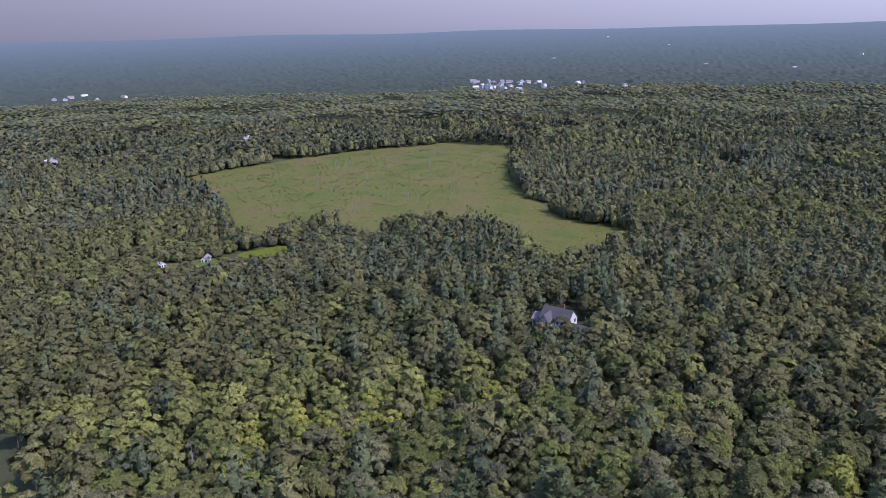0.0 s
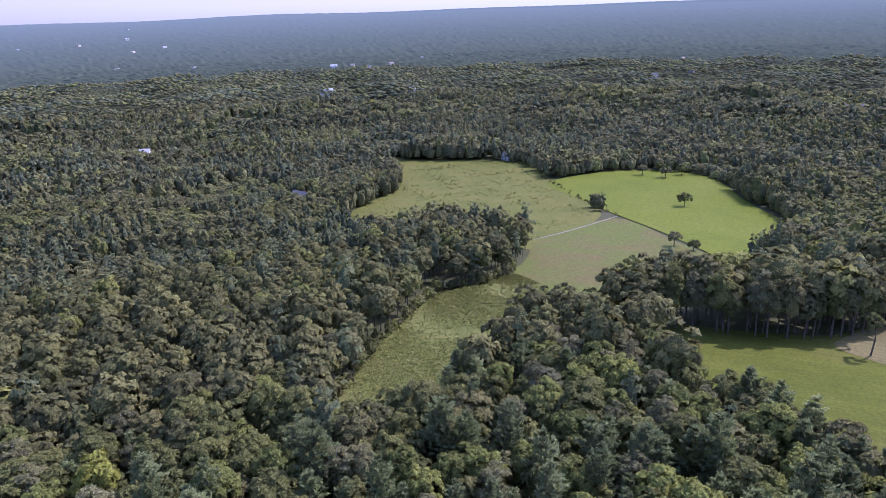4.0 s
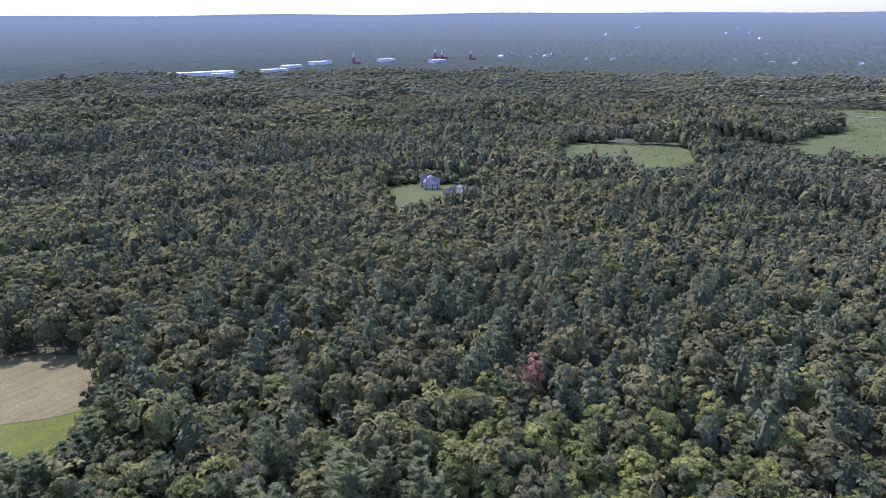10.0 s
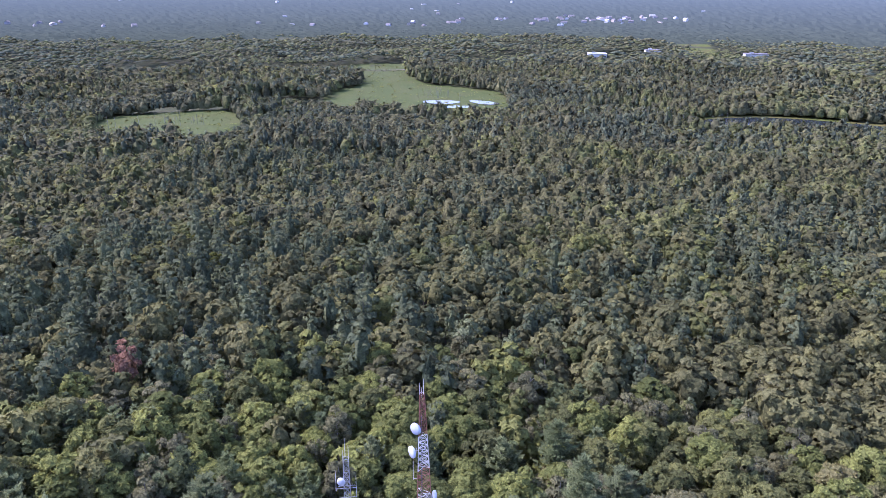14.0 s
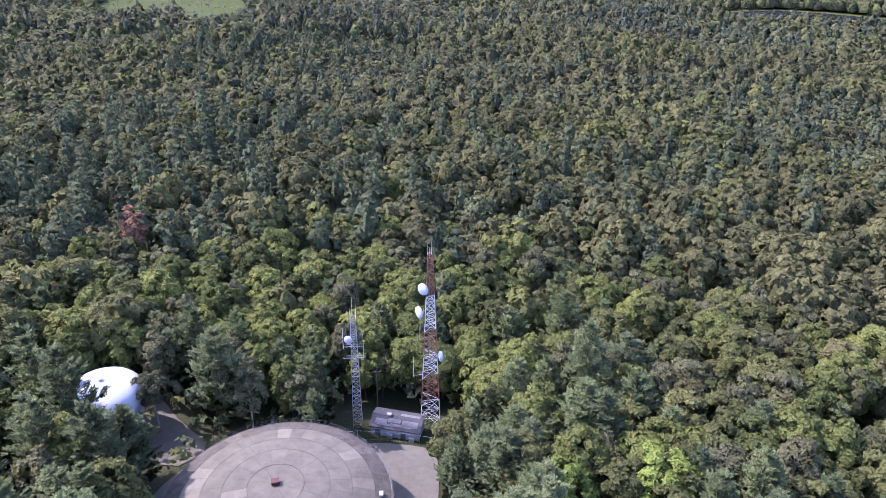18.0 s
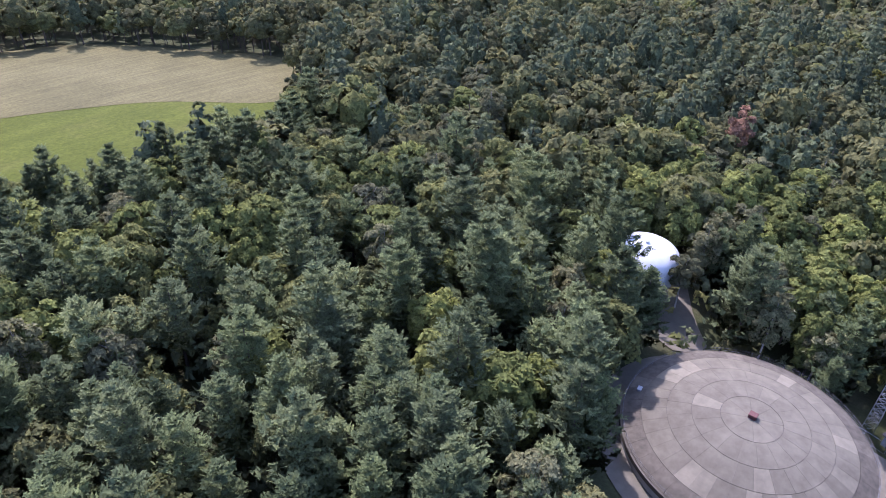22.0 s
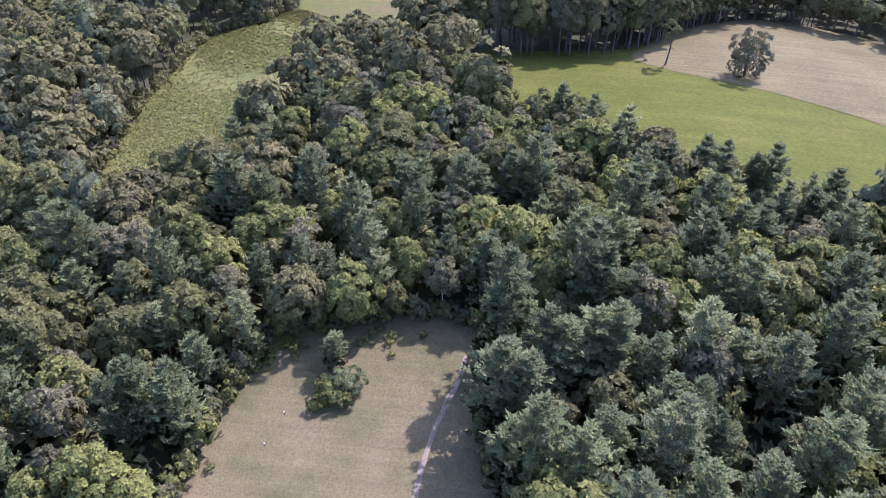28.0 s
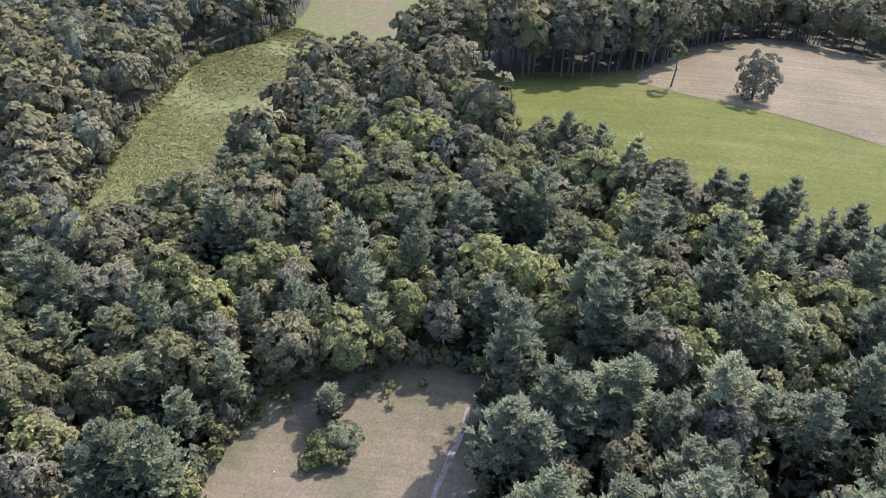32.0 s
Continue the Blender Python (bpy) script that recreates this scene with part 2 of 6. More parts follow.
def land(x, y):
    """Height of the ground: a broad hill that falls to a plain; the plain lifts towards the far rim of the sheet."""
    x, y = np.asarray(x, float), np.asarray(y, float)
    d = ((x - 86.4) ** 2 + (y - 3.6) ** 2) / 342.0 ** 2
    z = 73.8 / (1 + d ** 1.2) - 6.3 * np.exp(-((x + 3.6) ** 2 + (y + 104.4) ** 2) / 39.6 ** 2)
    r = np.hypot(x, y)
    swell = np.clip((r - 330) / 260, 0, 1) * (6.5 * np.sin(x / 41 + 1.1 * np.sin(y / 93)) * np.sin(y / 52 + 0.6 * np.sin(x / 77)) + 4.0 * np.sin((x - 0.6 * y) / 83 + 1.0))
    for cx, cy, cr in LEVEL:
        swell = swell * (1 - np.exp(-(((x - cx) ** 2 + (y - cy) ** 2) / cr ** 2) ** 2))
    z = z + swell * np.clip((2200 - r) / 300, 0, 1)
    z = z + np.clip((r - 1150) / 400, 0, 1) * (3.0 * np.sin(x / 96 + 1.4 * np.sin(y / 210)) * np.sin(y / 118 + 0.9) + 2.0 * np.sin((x + 1.7 * y) / 190 + 0.5))
    u = np.clip((r - 2300) / 2600, 0, 1)
    far = EYE_HIGH - r * EYE_HIGH * ((1 - u) ** 1.5 / 2300 + (1 - (1 - u) ** 1.5) / 60000)
    return np.where(r > 2300, np.maximum(z, far), z)


def link_mesh(name, verts, faces, mats, attrs=None, index=None, smooth=False):
    """A mesh object from arrays: verts (n, 3), faces (m, 3 or 4)."""
    me = bpy.data.meshes.new(name)
    verts, faces = np.asarray(verts, np.float32), np.asarray(faces, np.int32)
    k = faces.shape[1]
    me.vertices.add(len(verts))
    me.vertices.foreach_set("co", verts.ravel())
    me.loops.add(faces.size)
    me.loops.foreach_set("vertex_index", faces.ravel())
    me.polygons.add(len(faces))
    me.polygons.foreach_set("loop_start", np.arange(0, faces.size, k, dtype=np.int32))
    me.polygons.foreach_set("loop_total", np.full(len(faces), k, np.int32))
    if index is not None:
        me.polygons.foreach_set("material_index", np.asarray(index, np.int32))
    me.polygons.foreach_set("use_smooth", np.full(len(faces), smooth))
    for m in mats if isinstance(mats, (list, tuple)) else [mats]:
        me.materials.append(m)
    for key, values in (attrs or {}).items():
        if key == "round":
            me.attributes.new(key, "FLOAT_VECTOR", "POINT" if len(values) == len(verts) else "FACE").data.foreach_set("vector", np.asarray(values, np.float32).ravel())
            continue
        me.attributes.new(key, "FLOAT", "FACE").data.foreach_set("value", np.asarray(values, np.float32))
    me.update(calc_edges=True)
    return new(name, me)


def grid_faces(n, m, wrap=False):
    i, j = np.meshgrid(np.arange(n - 1), np.arange(m if wrap else m - 1), indexing="ij")
    a, b = i * m + j, i * m + (j + 1) % m
    return np.stack([a, b, b + m, a + m], -1).reshape(-1, 4)


radii = [0.02] + list(np.arange(8, 420, 8.0))
while radii[-1] < 4700:
    radii.append(min(radii[-1] * 1.055 + 1, 4700.0))
radii = np.array(radii)
turns = np.linspace(0, 2 * np.pi, 180, endpoint=False)
gx = 20 + radii[:, None] * np.sin(turns)[None]
gy = radii[:, None] * np.cos(turns)[None]
ground = link_mesh("ground", np.stack([gx, gy, land(gx, gy)], -1).reshape(-1, 3), grid_faces(len(radii), 180, True)[:, ::-1], M_FLOOR, smooth=True)
tagged(ground, "dim green undergrowth and leaf litter under the woods", "ground", kind="structure")


def chaikin(points, rounds=2):
    p = np.array(points, float)
    for _ in range(rounds):
        q = np.roll(p, -1, 0)
        p = np.stack([0.75 * p + 0.25 * q, 0.25 * p + 0.75 * q], 1).reshape(-1, 2)
    return p


def inside(poly, x, y):
    x, y = np.asarray(x), np.asarray(y)
    hit = np.zeros(x.shape, bool)
    j = len(poly) - 1
    for i in range(len(poly)):
        (xi, yi), (xj, yj) = poly[i], poly[j]
        if yi != yj:
            hit ^= ((yi > y) != (yj > y)) & (x < (xj - xi) * (y - yi) / (yj - yi) + xi)
        j = i
    return hit


OPEN = []  # outlines that stay free of woods


def field(name, outline, material, label, category, lift=0.3, cell=5.0, rounds=2, blocks=True, pad=0.0):
    """A patch of open ground that follows the land, cut from a triangle mesh."""
    p = chaikin(outline, rounds)
    if blocks:
        OPEN.append(p)
    if pad:
        along = np.roll(p, -1, 0) - np.roll(p, 1, 0)
        turn = np.sign(np.sum(p[:, 0] * np.roll(p[:, 1], -1) - np.roll(p[:, 0], -1) * p[:, 1]))
        p = p + pad * turn * np.stack([along[:, 1], -along[:, 0]], 1) / (np.linalg.norm(along, axis=1)[:, None] + 1e-9)
    bm = bmesh.new()
    vs = [bm.verts.new((a, b, 0)) for a, b in p]
    bm.faces.new(vs)
    lo, hi = p.min(0), p.max(0)
    for axis in (0, 1):
        for c in np.arange(lo[axis] + cell, hi[axis], cell):
            co, no = [0, 0, 0], [0, 0, 0]
            co[axis], no[axis] = c, 1
            bmesh.ops.bisect_plane(bm, geom=bm.verts[:] + bm.edges[:] + bm.faces[:], plane_co=co, plane_no=no)
    for v in bm.verts:
        v.co.z = float(land(v.co.x, v.co.y)) + lift
    bmesh.ops.recalc_face_normals(bm, faces=bm.faces)
    if sum(f.normal.z for f in bm.faces) < 0:
        bmesh.ops.reverse_faces(bm, faces=bm.faces)
    me = bpy.data.meshes.new(name)
    bm.to_mesh(me)
    bm.free()
    me.materials.append(material)
    return tagged(new(name, me), label, category, kind="structure")


field("mown_clearing", [(38, 50), (54, 53), (69, 52.5), (78, 52.5), (87, 51.5), (93, 49), (95, 45), (95.8, 40.5), (98.5, 32), (100, 21), (96, 18), (90, 18.4), (81, 17.6), (74, 16), (61, 9), (48, 4), (36, 16)],
      M_MEADOW, "mown tan grass clearing ringed by woods", "clearing", cell=4, pad=3.5)
field("hayfield", [(226, 39), (226, 23), (228, 6), (234, -12), (243, -21), (265, -34), (283, -49), (299, -71), (294, -84), (284, -104), (258, -116), (229, -124), (213, -133), (198, -136), (172, -116),
                   (133, -85), (131, -61), (138, -39), (143, -16), (157, 8), (177, 22), (205, 36)], M_LAWN, "green mown hayfield with mowing lines", "field", pad=3.5)
field("cut_hay", [(236, -19), (265, -34), (283, -49), (299, -71), (294, -84), (284, -104), (258, -116), (229, -124), (213, -133), (198, -136), (176, -118), (164, -106), (178, -95), (192, -85), (206, -64), (215, -48), (221, -30), (229, -16)],
      M_HAY, "tan cut hay drying in rows", "field", lift=0.38, blocks=False, pad=3.4)
field("scrub_meadow", [(372, 276), (486, 304), (533, 300), (645, 382), (678, 412), (679, 354), (705, 251), (621, 206), (474, 107), (380, 131), (331, 119), (380, 161), (401, 214), (336, 220)],
      M_OLIVE, "olive scrub meadow dotted with low bushes", "meadow", cell=12, pad=4)
field("green_pasture", [(584, 193), (618, 189), (674, 152), (690, 102), (665, 57), (548, 24), (494, -1), (438, -4), (392, 5), (331, 17), (386, 46), (432, 74), (472, 105), (525, 143)],
      M_BRIGHT, "bright green smooth pasture", "field", lift=0.42, cell=12)
field("rough_meadow", [(472, 107), (432, 76), (378, 47), (331, 13), (271, 19), (245, 43), (234, 57), (216, 71), (284, 113), (309, 113), (367, 129)],
      M_BROWN, "browned rough meadow", "meadow", lift=0.36, cell=8)
field("scrub_strip", [(290, 110), (262, 112), (246, 128), (218, 123), (184, 118), (163, 113), (148, 109), (134, 105), (127, 98), (131, 88), (142, 80), (160, 79), (183, 79), (205, 72), (232, 66)],
      M_SCRUB, "cleared strip grown over with yellow-green scrub", "meadow", lift=0.3, pad=3)
field("marsh", [(-338, 810), (-276, 903), (-189, 987), (-115, 1036), (-42, 1080), (18, 1117), (39, 1065), (115, 1029), (86, 895), (76, 761), (91, 625), (103, 574), (143, 530), (138, 487), (117, 443), (68, 394), (65, 411),
                (47, 491), (29, 532), (-19, 552), (-41, 540), (-61, 522), (-87, 584), (-117, 544), (-158, 512), (-229, 730)], M_MARSH, "wide yellow-green reed marsh", "marsh", cell=20, pad=5)
field("lawn", [(-155, 493), (-133, 512), (-108, 518), (-100, 505), (-116, 488), (-135, 478)], M_BRIGHT, "mown house lawn among trees", "lawn", cell=10)
field("yard", [(-204, 474), (-182, 482), (-155, 492), (-150, 478), (-168, 450), (-190, 449)], M_BROWN, "farm yard of grass and dirt", "yard", cell=10)
field("bog_meadow", [(214, -869), (198, -904), (138, -917), (82, -923), (59, -889), (46, -748), (97, -726), (145, -713), (187, -734)], M_BOG, "small green bog meadow", "marsh", cell=20, pad=8)
field("south_marsh", [(-92, -1389), (-154, -1453), (-223, -1446), (-254, -1372), (-218, -1285), (-210, -1132), (-257, -1094), (-324, -1013), (-272, -834), (-225, -790), (-183, -786), (-136, -816), (-96, -876), (-54, -890), (-67, -1064), (-130, -1121), (-133, -1269)],
      M_BOG, "reed marsh beside open water", "marsh", cell=25, pad=8)
field("bare_field", [(-1198, -2204), (-1379, -2253), (-1118, -1758), (-1006, -1484), (-851, -1384), (-989, -1706)], M_BROWN, "bare olive-brown field among far woods", "field", cell=30, pad=6)
field("house_lawn", [(308, -545), (292, -576), (278, -588), (208, -585), (200, -555), (192, -500), (206, -478), (226, -480), (268, -490)], M_BOG, "mown lawn round two large houses", "lawn", cell=15)
field("far_lawn", [(330, 865), (362, 850), (340, 780), (305, 778)], M_LAWN, "small mown lawn in the woods", "lawn", cell=12)
field("pond_bank", [(506, -94), (548, -110), (556, -143), (538, -172), (502, -158), (436, -124), (426, -105), (438, -85)], M_SCRUB, "boggy bank round a pond", "bank", cell=10, pad=8)
field("swamp_bank", [(-440, -740), (-500, -762), (-565, -766), (-620, -745), (-690, -690), (-720, -620), (-650, -590), (-590, -600), (-560, -640), (-490, -662), (-425, -665), (-412, -700)], M_MARSH, "reedy bank of a dark swamp", "bank", cell=25, pad=6)

# ------------------------------------------------------------------ trees
rng = np.random.default_rng(7)


def tuft_tris(centres, normals, size, r):
    """One ragged leaf tuft, a triangle, at every centre, facing about along its normal."""
    n = len(centres)
    nn = normals + r.normal(0, 0.28, (n, 3))
    nn /= np.linalg.norm(nn, axis=1)[:, None]
    ref = r.normal(0, 1, (n, 3))
    a = np.cross(nn, ref)
    a /= np.linalg.norm(a, axis=1)[:, None]
    b = np.cross(nn, a)
    s = (size * r.uniform(0.7, 1.35, n))[:, None]
    out = np.empty((n, 3, 3))
    for k, ang in enumerate((0.0, 2.2, 4.1)):
        out[:, k] = centres + (a * math.cos(ang) + b * math.sin(ang)) * s * r.uniform(0.7, 1.2, n)[:, None]
    return out


def dome_tris(cx, cy, cz, rx, rz, sides, r, low=-0.35):
    """A rough lump: a top point and two jittered rings."""
    rings = []
    for up, out in ((0.55, 0.78), (low, 1.0)):
        a = np.arange(sides) * 2 * np.pi / sides + r.uniform(0, 1)
        k = r.uniform(0.8, 1.15, sides)
        rings.append(np.stack([cx + rx * out * k * np.cos(a), cy + rx * out * k * np.sin(a), cz + rz * (up + r.uniform(-0.15, 0.15, sides))], 1))
    top = np.array([cx + r.uniform(-0.2, 0.2) * rx, cy + r.uniform(-0.2, 0.2) * rx, cz + rz])
    t = []
    for i in range(sides):
        j = (i + 1) % sides
        t += [(top, rings[0][i], rings[0][j]), (rings[0][i], rings[1][i], rings[1][j]), (rings[0][i], rings[1][j], rings[0][j])]
    return np.array(t)


def lump_crown(seed, sides, rings, high, base, wide, lumpy=0.16):
    """A crown far off: a closed uneven dome of a few rings, narrower at the foot, with its top off centre."""
    r = np.random.default_rng(seed)
    mid, rz = base + 0.42 * (high - base), 0.58 * (high - base)
    ring = []
    for k in range(rings + 1):
        el = math.radians(62 - 92 * k / rings)
        a = (np.arange(sides) + 0.5 * (k % 2)) * 2 * np.pi / sides + r.uniform(-0.15, 0.15, sides)
        f = wide * math.cos(el) * r.uniform(1 - lumpy, 1 + lumpy, sides)
        z = mid + (rz * math.sin(el) if el > 0 else 0.72 * (high - base) * math.sin(el)) + r.uniform(-0.1, 0.1, sides) * rz
        ring.append(np.stack([f * np.cos(a), f * np.sin(a), z], 1))
    top = np.array([r.uniform(-0.15, 0.15) * wide, r.uniform(-0.15, 0.15) * wide, high])
    t = []
    for i in range(sides):
        j = (i + 1) % sides
        t.append((top, ring[0][i], ring[0][j]))
        for p, q in zip(ring, ring[1:]):
            t += [(p[i], q[i], q[j]), (p[i], q[j], p[j])]
    return np.array(t)


def broad_crown(seed, tufts, lumps=16, high=16.0, base=4.5, wide=4.4, size=0.75, core=True, low=-0.25):
    """A round-headed crown: lumps over a dome, each covered with tufts."""
    r = np.random.default_rng(seed)
    mid, rz = (high + base) / 2, (high - base) / 2
    heads = []
    for i in range(lumps):
        el = math.asin(min(0.98, low + (0.98 - low) * (i + 0.5) / lumps))
        az = i * 2.399 + r.uniform(-0.4, 0.4)
        k = r.uniform(0.60, 0.90)
        heads.append((wide * k * math.cos(el) * math.cos(az), wide * k * math.cos(el) * math.sin(az), mid + rz * k * math.sin(el) * 1.05, wide * r.uniform(0.22, 0.36)))
    heads = np.array(heads)
    pick = r.integers(0, lumps, tufts)
    d = r.normal(0, 1, (tufts, 3))
    d /= np.linalg.norm(d, axis=1)[:, None]
    out = heads[pick, :3] - (0, 0, mid)
    out /= np.linalg.norm(out, axis=1)[:, None] + 1e-6
    d = d + out * 0.9 + (0, 0, 0.45)
    d /= np.linalg.norm(d, axis=1)[:, None]
    c = heads[pick, :3] + d * heads[pick, 3:4] * r.uniform(0.75, 1.12, tufts)[:, None]
    t = tuft_tris(c, d, size, r)
    return np.concatenate([t, dome_tris(0, 0, mid, wide * 0.72, rz * 0.72, 6, r)]) if core else t


def pine_crown(seed, whorls=9, arms=5, plumes=4, needles=5, high=17.0, base=4.5, wide=4.4, size=0.62):
    """A white pine: uneven whorls of level arms, each carrying flat upturned plumes of needles with dark gaps between."""
    r = np.random.default_rng(seed)
    c, way, up = [], [], []
    for w in range(whorls):
        f = w / (whorls - 1)
        z = base + (high - base) * f ** 0.9
        reach = wide * (1 - f ** 1.9) ** 0.78 * (0.82 + 0.18 * min(1, f * 3)) * (1.12 if w % 2 else 0.86) + 0.4
        for k in range(arms if f < 0.85 else 4):
            az = k * 2 * math.pi / arms + w * 0.95 + r.uniform(-0.4, 0.4)
            long = reach * r.uniform(0.55, 1.15)
            lift = r.uniform(0.12, 0.38)
            for i in range(plumes):
                g = 1.0 - 0.7 * i / plumes
                side = (0.0 if i == 0 else r.choice((-1, 1)) * r.uniform(0.12, 0.3)) * long
                mid = np.array((long * g * math.cos(az) - side * math.sin(az), long * g * math.sin(az) + side * math.cos(az), z + lift * long * g * g + r.uniform(-0.1, 0.2)))
                for q in range(needles):
                    a = az + r.uniform(-1.3, 1.3)
                    d = np.array((math.cos(a), math.sin(a), r.uniform(0.25, 0.9)))
                    c.append(mid + r.normal(0, 1, 3) * (0.24, 0.24, 0.12))
                    way.append(d / np.linalg.norm(d))
    c, way = np.array(c), np.array(way)
    n = len(c)
    u = np.cross(way, np.array((0, 0, 1.0)) + r.normal(0, 0.35, (n, 3)))
    u /= np.linalg.norm(u, axis=1)[:, None]
    s = size * r.uniform(0.75, 1.3, n)[:, None]
    t = np.stack([c + way * s * 1.2, c - way * s * 0.5 + u * s * 0.66, c - way * s * 0.5 - u * s * 0.66], 1)
    return np.concatenate([t, dome_tris(0, 0, base + (high - base) * 0.40, wide * 0.36, (high - base) * 0.40, 5, r)])


def cone_crown(seed, tufts, lumps=20, high=15.5, base=2.5, wide=3.6, size=1.0):
    """A pine seen from afar: flattened lumps stepped up round a tapering stem, each covered with tufts."""
    r = np.random.default_rng(seed)
    f = (np.arange(lumps) + 0.5) / lumps
    az = np.arange(lumps) * 2.399 + r.uniform(-0.5, 0.5, lumps)
    out = wide * (1 - f ** 1.8) ** 0.8 * r.uniform(0.45, 0.85, lumps)
    heads = np.stack([out * np.cos(az), out * np.sin(az), base + (high - base) * (0.12 + 0.85 * f)], 1)
    rad = wide * (0.46 - 0.22 * f) * r.uniform(0.8, 1.2, lumps)
    pick = r.integers(0, lumps, tufts)
    d = r.normal(0, 1, (tufts, 3))
    d[:, 2] = np.abs(d[:, 2]) * 0.9 + 0.1
    d[:, :2] += 0.8 * np.stack([np.cos(az[pick]), np.sin(az[pick])], 1)
    d /= np.linalg.norm(d, axis=1)[:, None]
    c = heads[pick] + d * rad[pick, None] * (1, 1, 0.75) * r.uniform(0.8, 1.12, tufts)[:, None]
    t = tuft_tris(c, d, size * (1 - 0.35 * f[pick]), r)
    return np.concatenate([t, dome_tris(0, 0, base + (high - base) * 0.40, wide * 0.45, (high - base) * 0.42, 5, r)])


def trunk_tris(high, thick, sides, limbs, seed, reach=2.6, start=0.35):
    """A tapered trunk with limbs, as triangles."""
    r = np.random.default_rng(seed)
    t = []

    def tube(a, b, ra, rb, k):
        a, b = np.array(a, float), np.array(b, float)
        w = (b - a) / np.linalg.norm(b - a)
        u = np.cross(w, (0.3, 0.9, 0.1))
        u /= np.linalg.norm(u)
        v = np.cross(w, u)
        an = np.arange(k) * 2 * np.pi / k
        p = a + ra * (np.cos(an)[:, None] * u + np.sin(an)[:, None] * v)
        q = b + rb * (np.cos(an)[:, None] * u + np.sin(an)[:, None] * v)
        for i in range(k):
            j = (i + 1) % k
            t.extend([(p[i], p[j], q[j]), (p[i], q[j], q[i])])

    lean = r.normal(0, 0.25, 2)
    tube((0, 0, -0.6), (lean[0], lean[1], high * 0.5), thick, thick * 0.7, sides)
    tube((lean[0], lean[1], high * 0.5), (0, 0, high), thick * 0.7, thick * 0.15, sides)
    for i in range(limbs):
        az, f = r.uniform(0, 6.283), start + (0.92 - start) * (i + 0.5) / limbs
        tube((lean[0] * f, lean[1] * f, high * f), (reach * math.cos(az) * (1.2 - f), reach * math.sin(az) * (1.2 - f), high * f + reach * 0.45), thick * 0.35, thick * 0.08, 3)
    return np.array(t)


def rounded(tris, full, corners=False):
    """For every tuft the way it faces as part of the whole crown: its own face turned towards the crown's outside, full: 0 to 1."""
    face = np.cross(tris[:, 1] - tris[:, 0], tris[:, 2] - tris[:, 0])
    face /= np.linalg.norm(face, axis=1)[:, None] + 1e-9
    low, high = tris[..., 2].min(), tris[..., 2].max()
    if corners:
        face = np.repeat(face, 3, 0)
    mid = tris.reshape(-1, 3) if corners else tris.mean(1)
    wide = np.percentile(np.hypot(mid[:, 0], mid[:, 1]), 90) + 1e-6
    out = np.stack([mid[:, 0] / wide, mid[:, 1] / wide, (mid[:, 2] - low - 0.42 * (high - low)) / (0.55 * (high - low) + 1e-6)], 1)
    out /= np.linalg.norm(out, axis=1)[:, None] + 1e-9
    face *= np.where((face * (out + (0, 0, 0.6))).sum(1) < 0, -1.0, 1.0)[:, None]
    both = face * (1 - full) + out * full
    return both / (np.linalg.norm(both, axis=1)[:, None] + 1e-9)


def tri_mesh(name, tris, material, r=rng, full=0.38):
    return link_mesh(name, tris.reshape(-1, 3), np.arange(len(tris) * 3).reshape(-1, 3), material, {"tuft": r.uniform(0, 1, len(tris)), "round": rounded(tris, full)})


def tree_thing(name, crown, trunk, leaf, wood, label, category, group):
    """A tree: an empty at its foot with a trunk and a crown."""
    root = tagged(new(name), label, category, group)
    a, b = tri_mesh("trunk", trunk, wood), tri_mesh("crown", crown, leaf)
    a.parent = b.parent = root
    return root


def spread(r0, r1, apart, seed, h0=-38.0, h1=231.0):
    """Places for trees between two distances, about evenly apart, outside all open ground."""
    r = np.random.default_rng(seed)
    n = int(r1 / (apart * 0.93)) + 2
    i, j = np.meshgrid(np.arange(-n, n + 1), np.arange(-n, n + 1))
    x = (i + 0.5 * (j % 2)) * apart + r.uniform(-0.44, 0.44, i.shape) * apart
    y = j * apart * 0.866 + r.uniform(-0.44, 0.44, i.shape) * apart
    x, y = x.ravel() + 10, y.ravel() + 10
    d = np.hypot(x - 10, y - 10)
    h = np.degrees(np.arctan2(x - 10, y - 10))
    keep = (d >= r0) & (d < r1) & (((h - h0) % 360) < (h1 - h0))
    x, y = x[keep], y[keep]
    gap = 1.2
    bad = np.zeros(len(x), bool)
    for p in OPEN:
        lo, hi = p.min(0) - 5, p.max(0) + 5
        near = np.where((x > lo[0]) & (x < hi[0]) & (y > lo[1]) & (y < hi[1]))[0]
        for dx, dy in ((0, 0), (gap, 0), (-gap, 0), (0, gap), (0, -gap)):
            bad[near] |= inside(p, x[near] + dx, y[near] + dy)
    for cx, cy, cr in CLEAR:
        bad |= np.hypot(x - cx, y - cy) < cr
    return x[~bad], y[~bad]


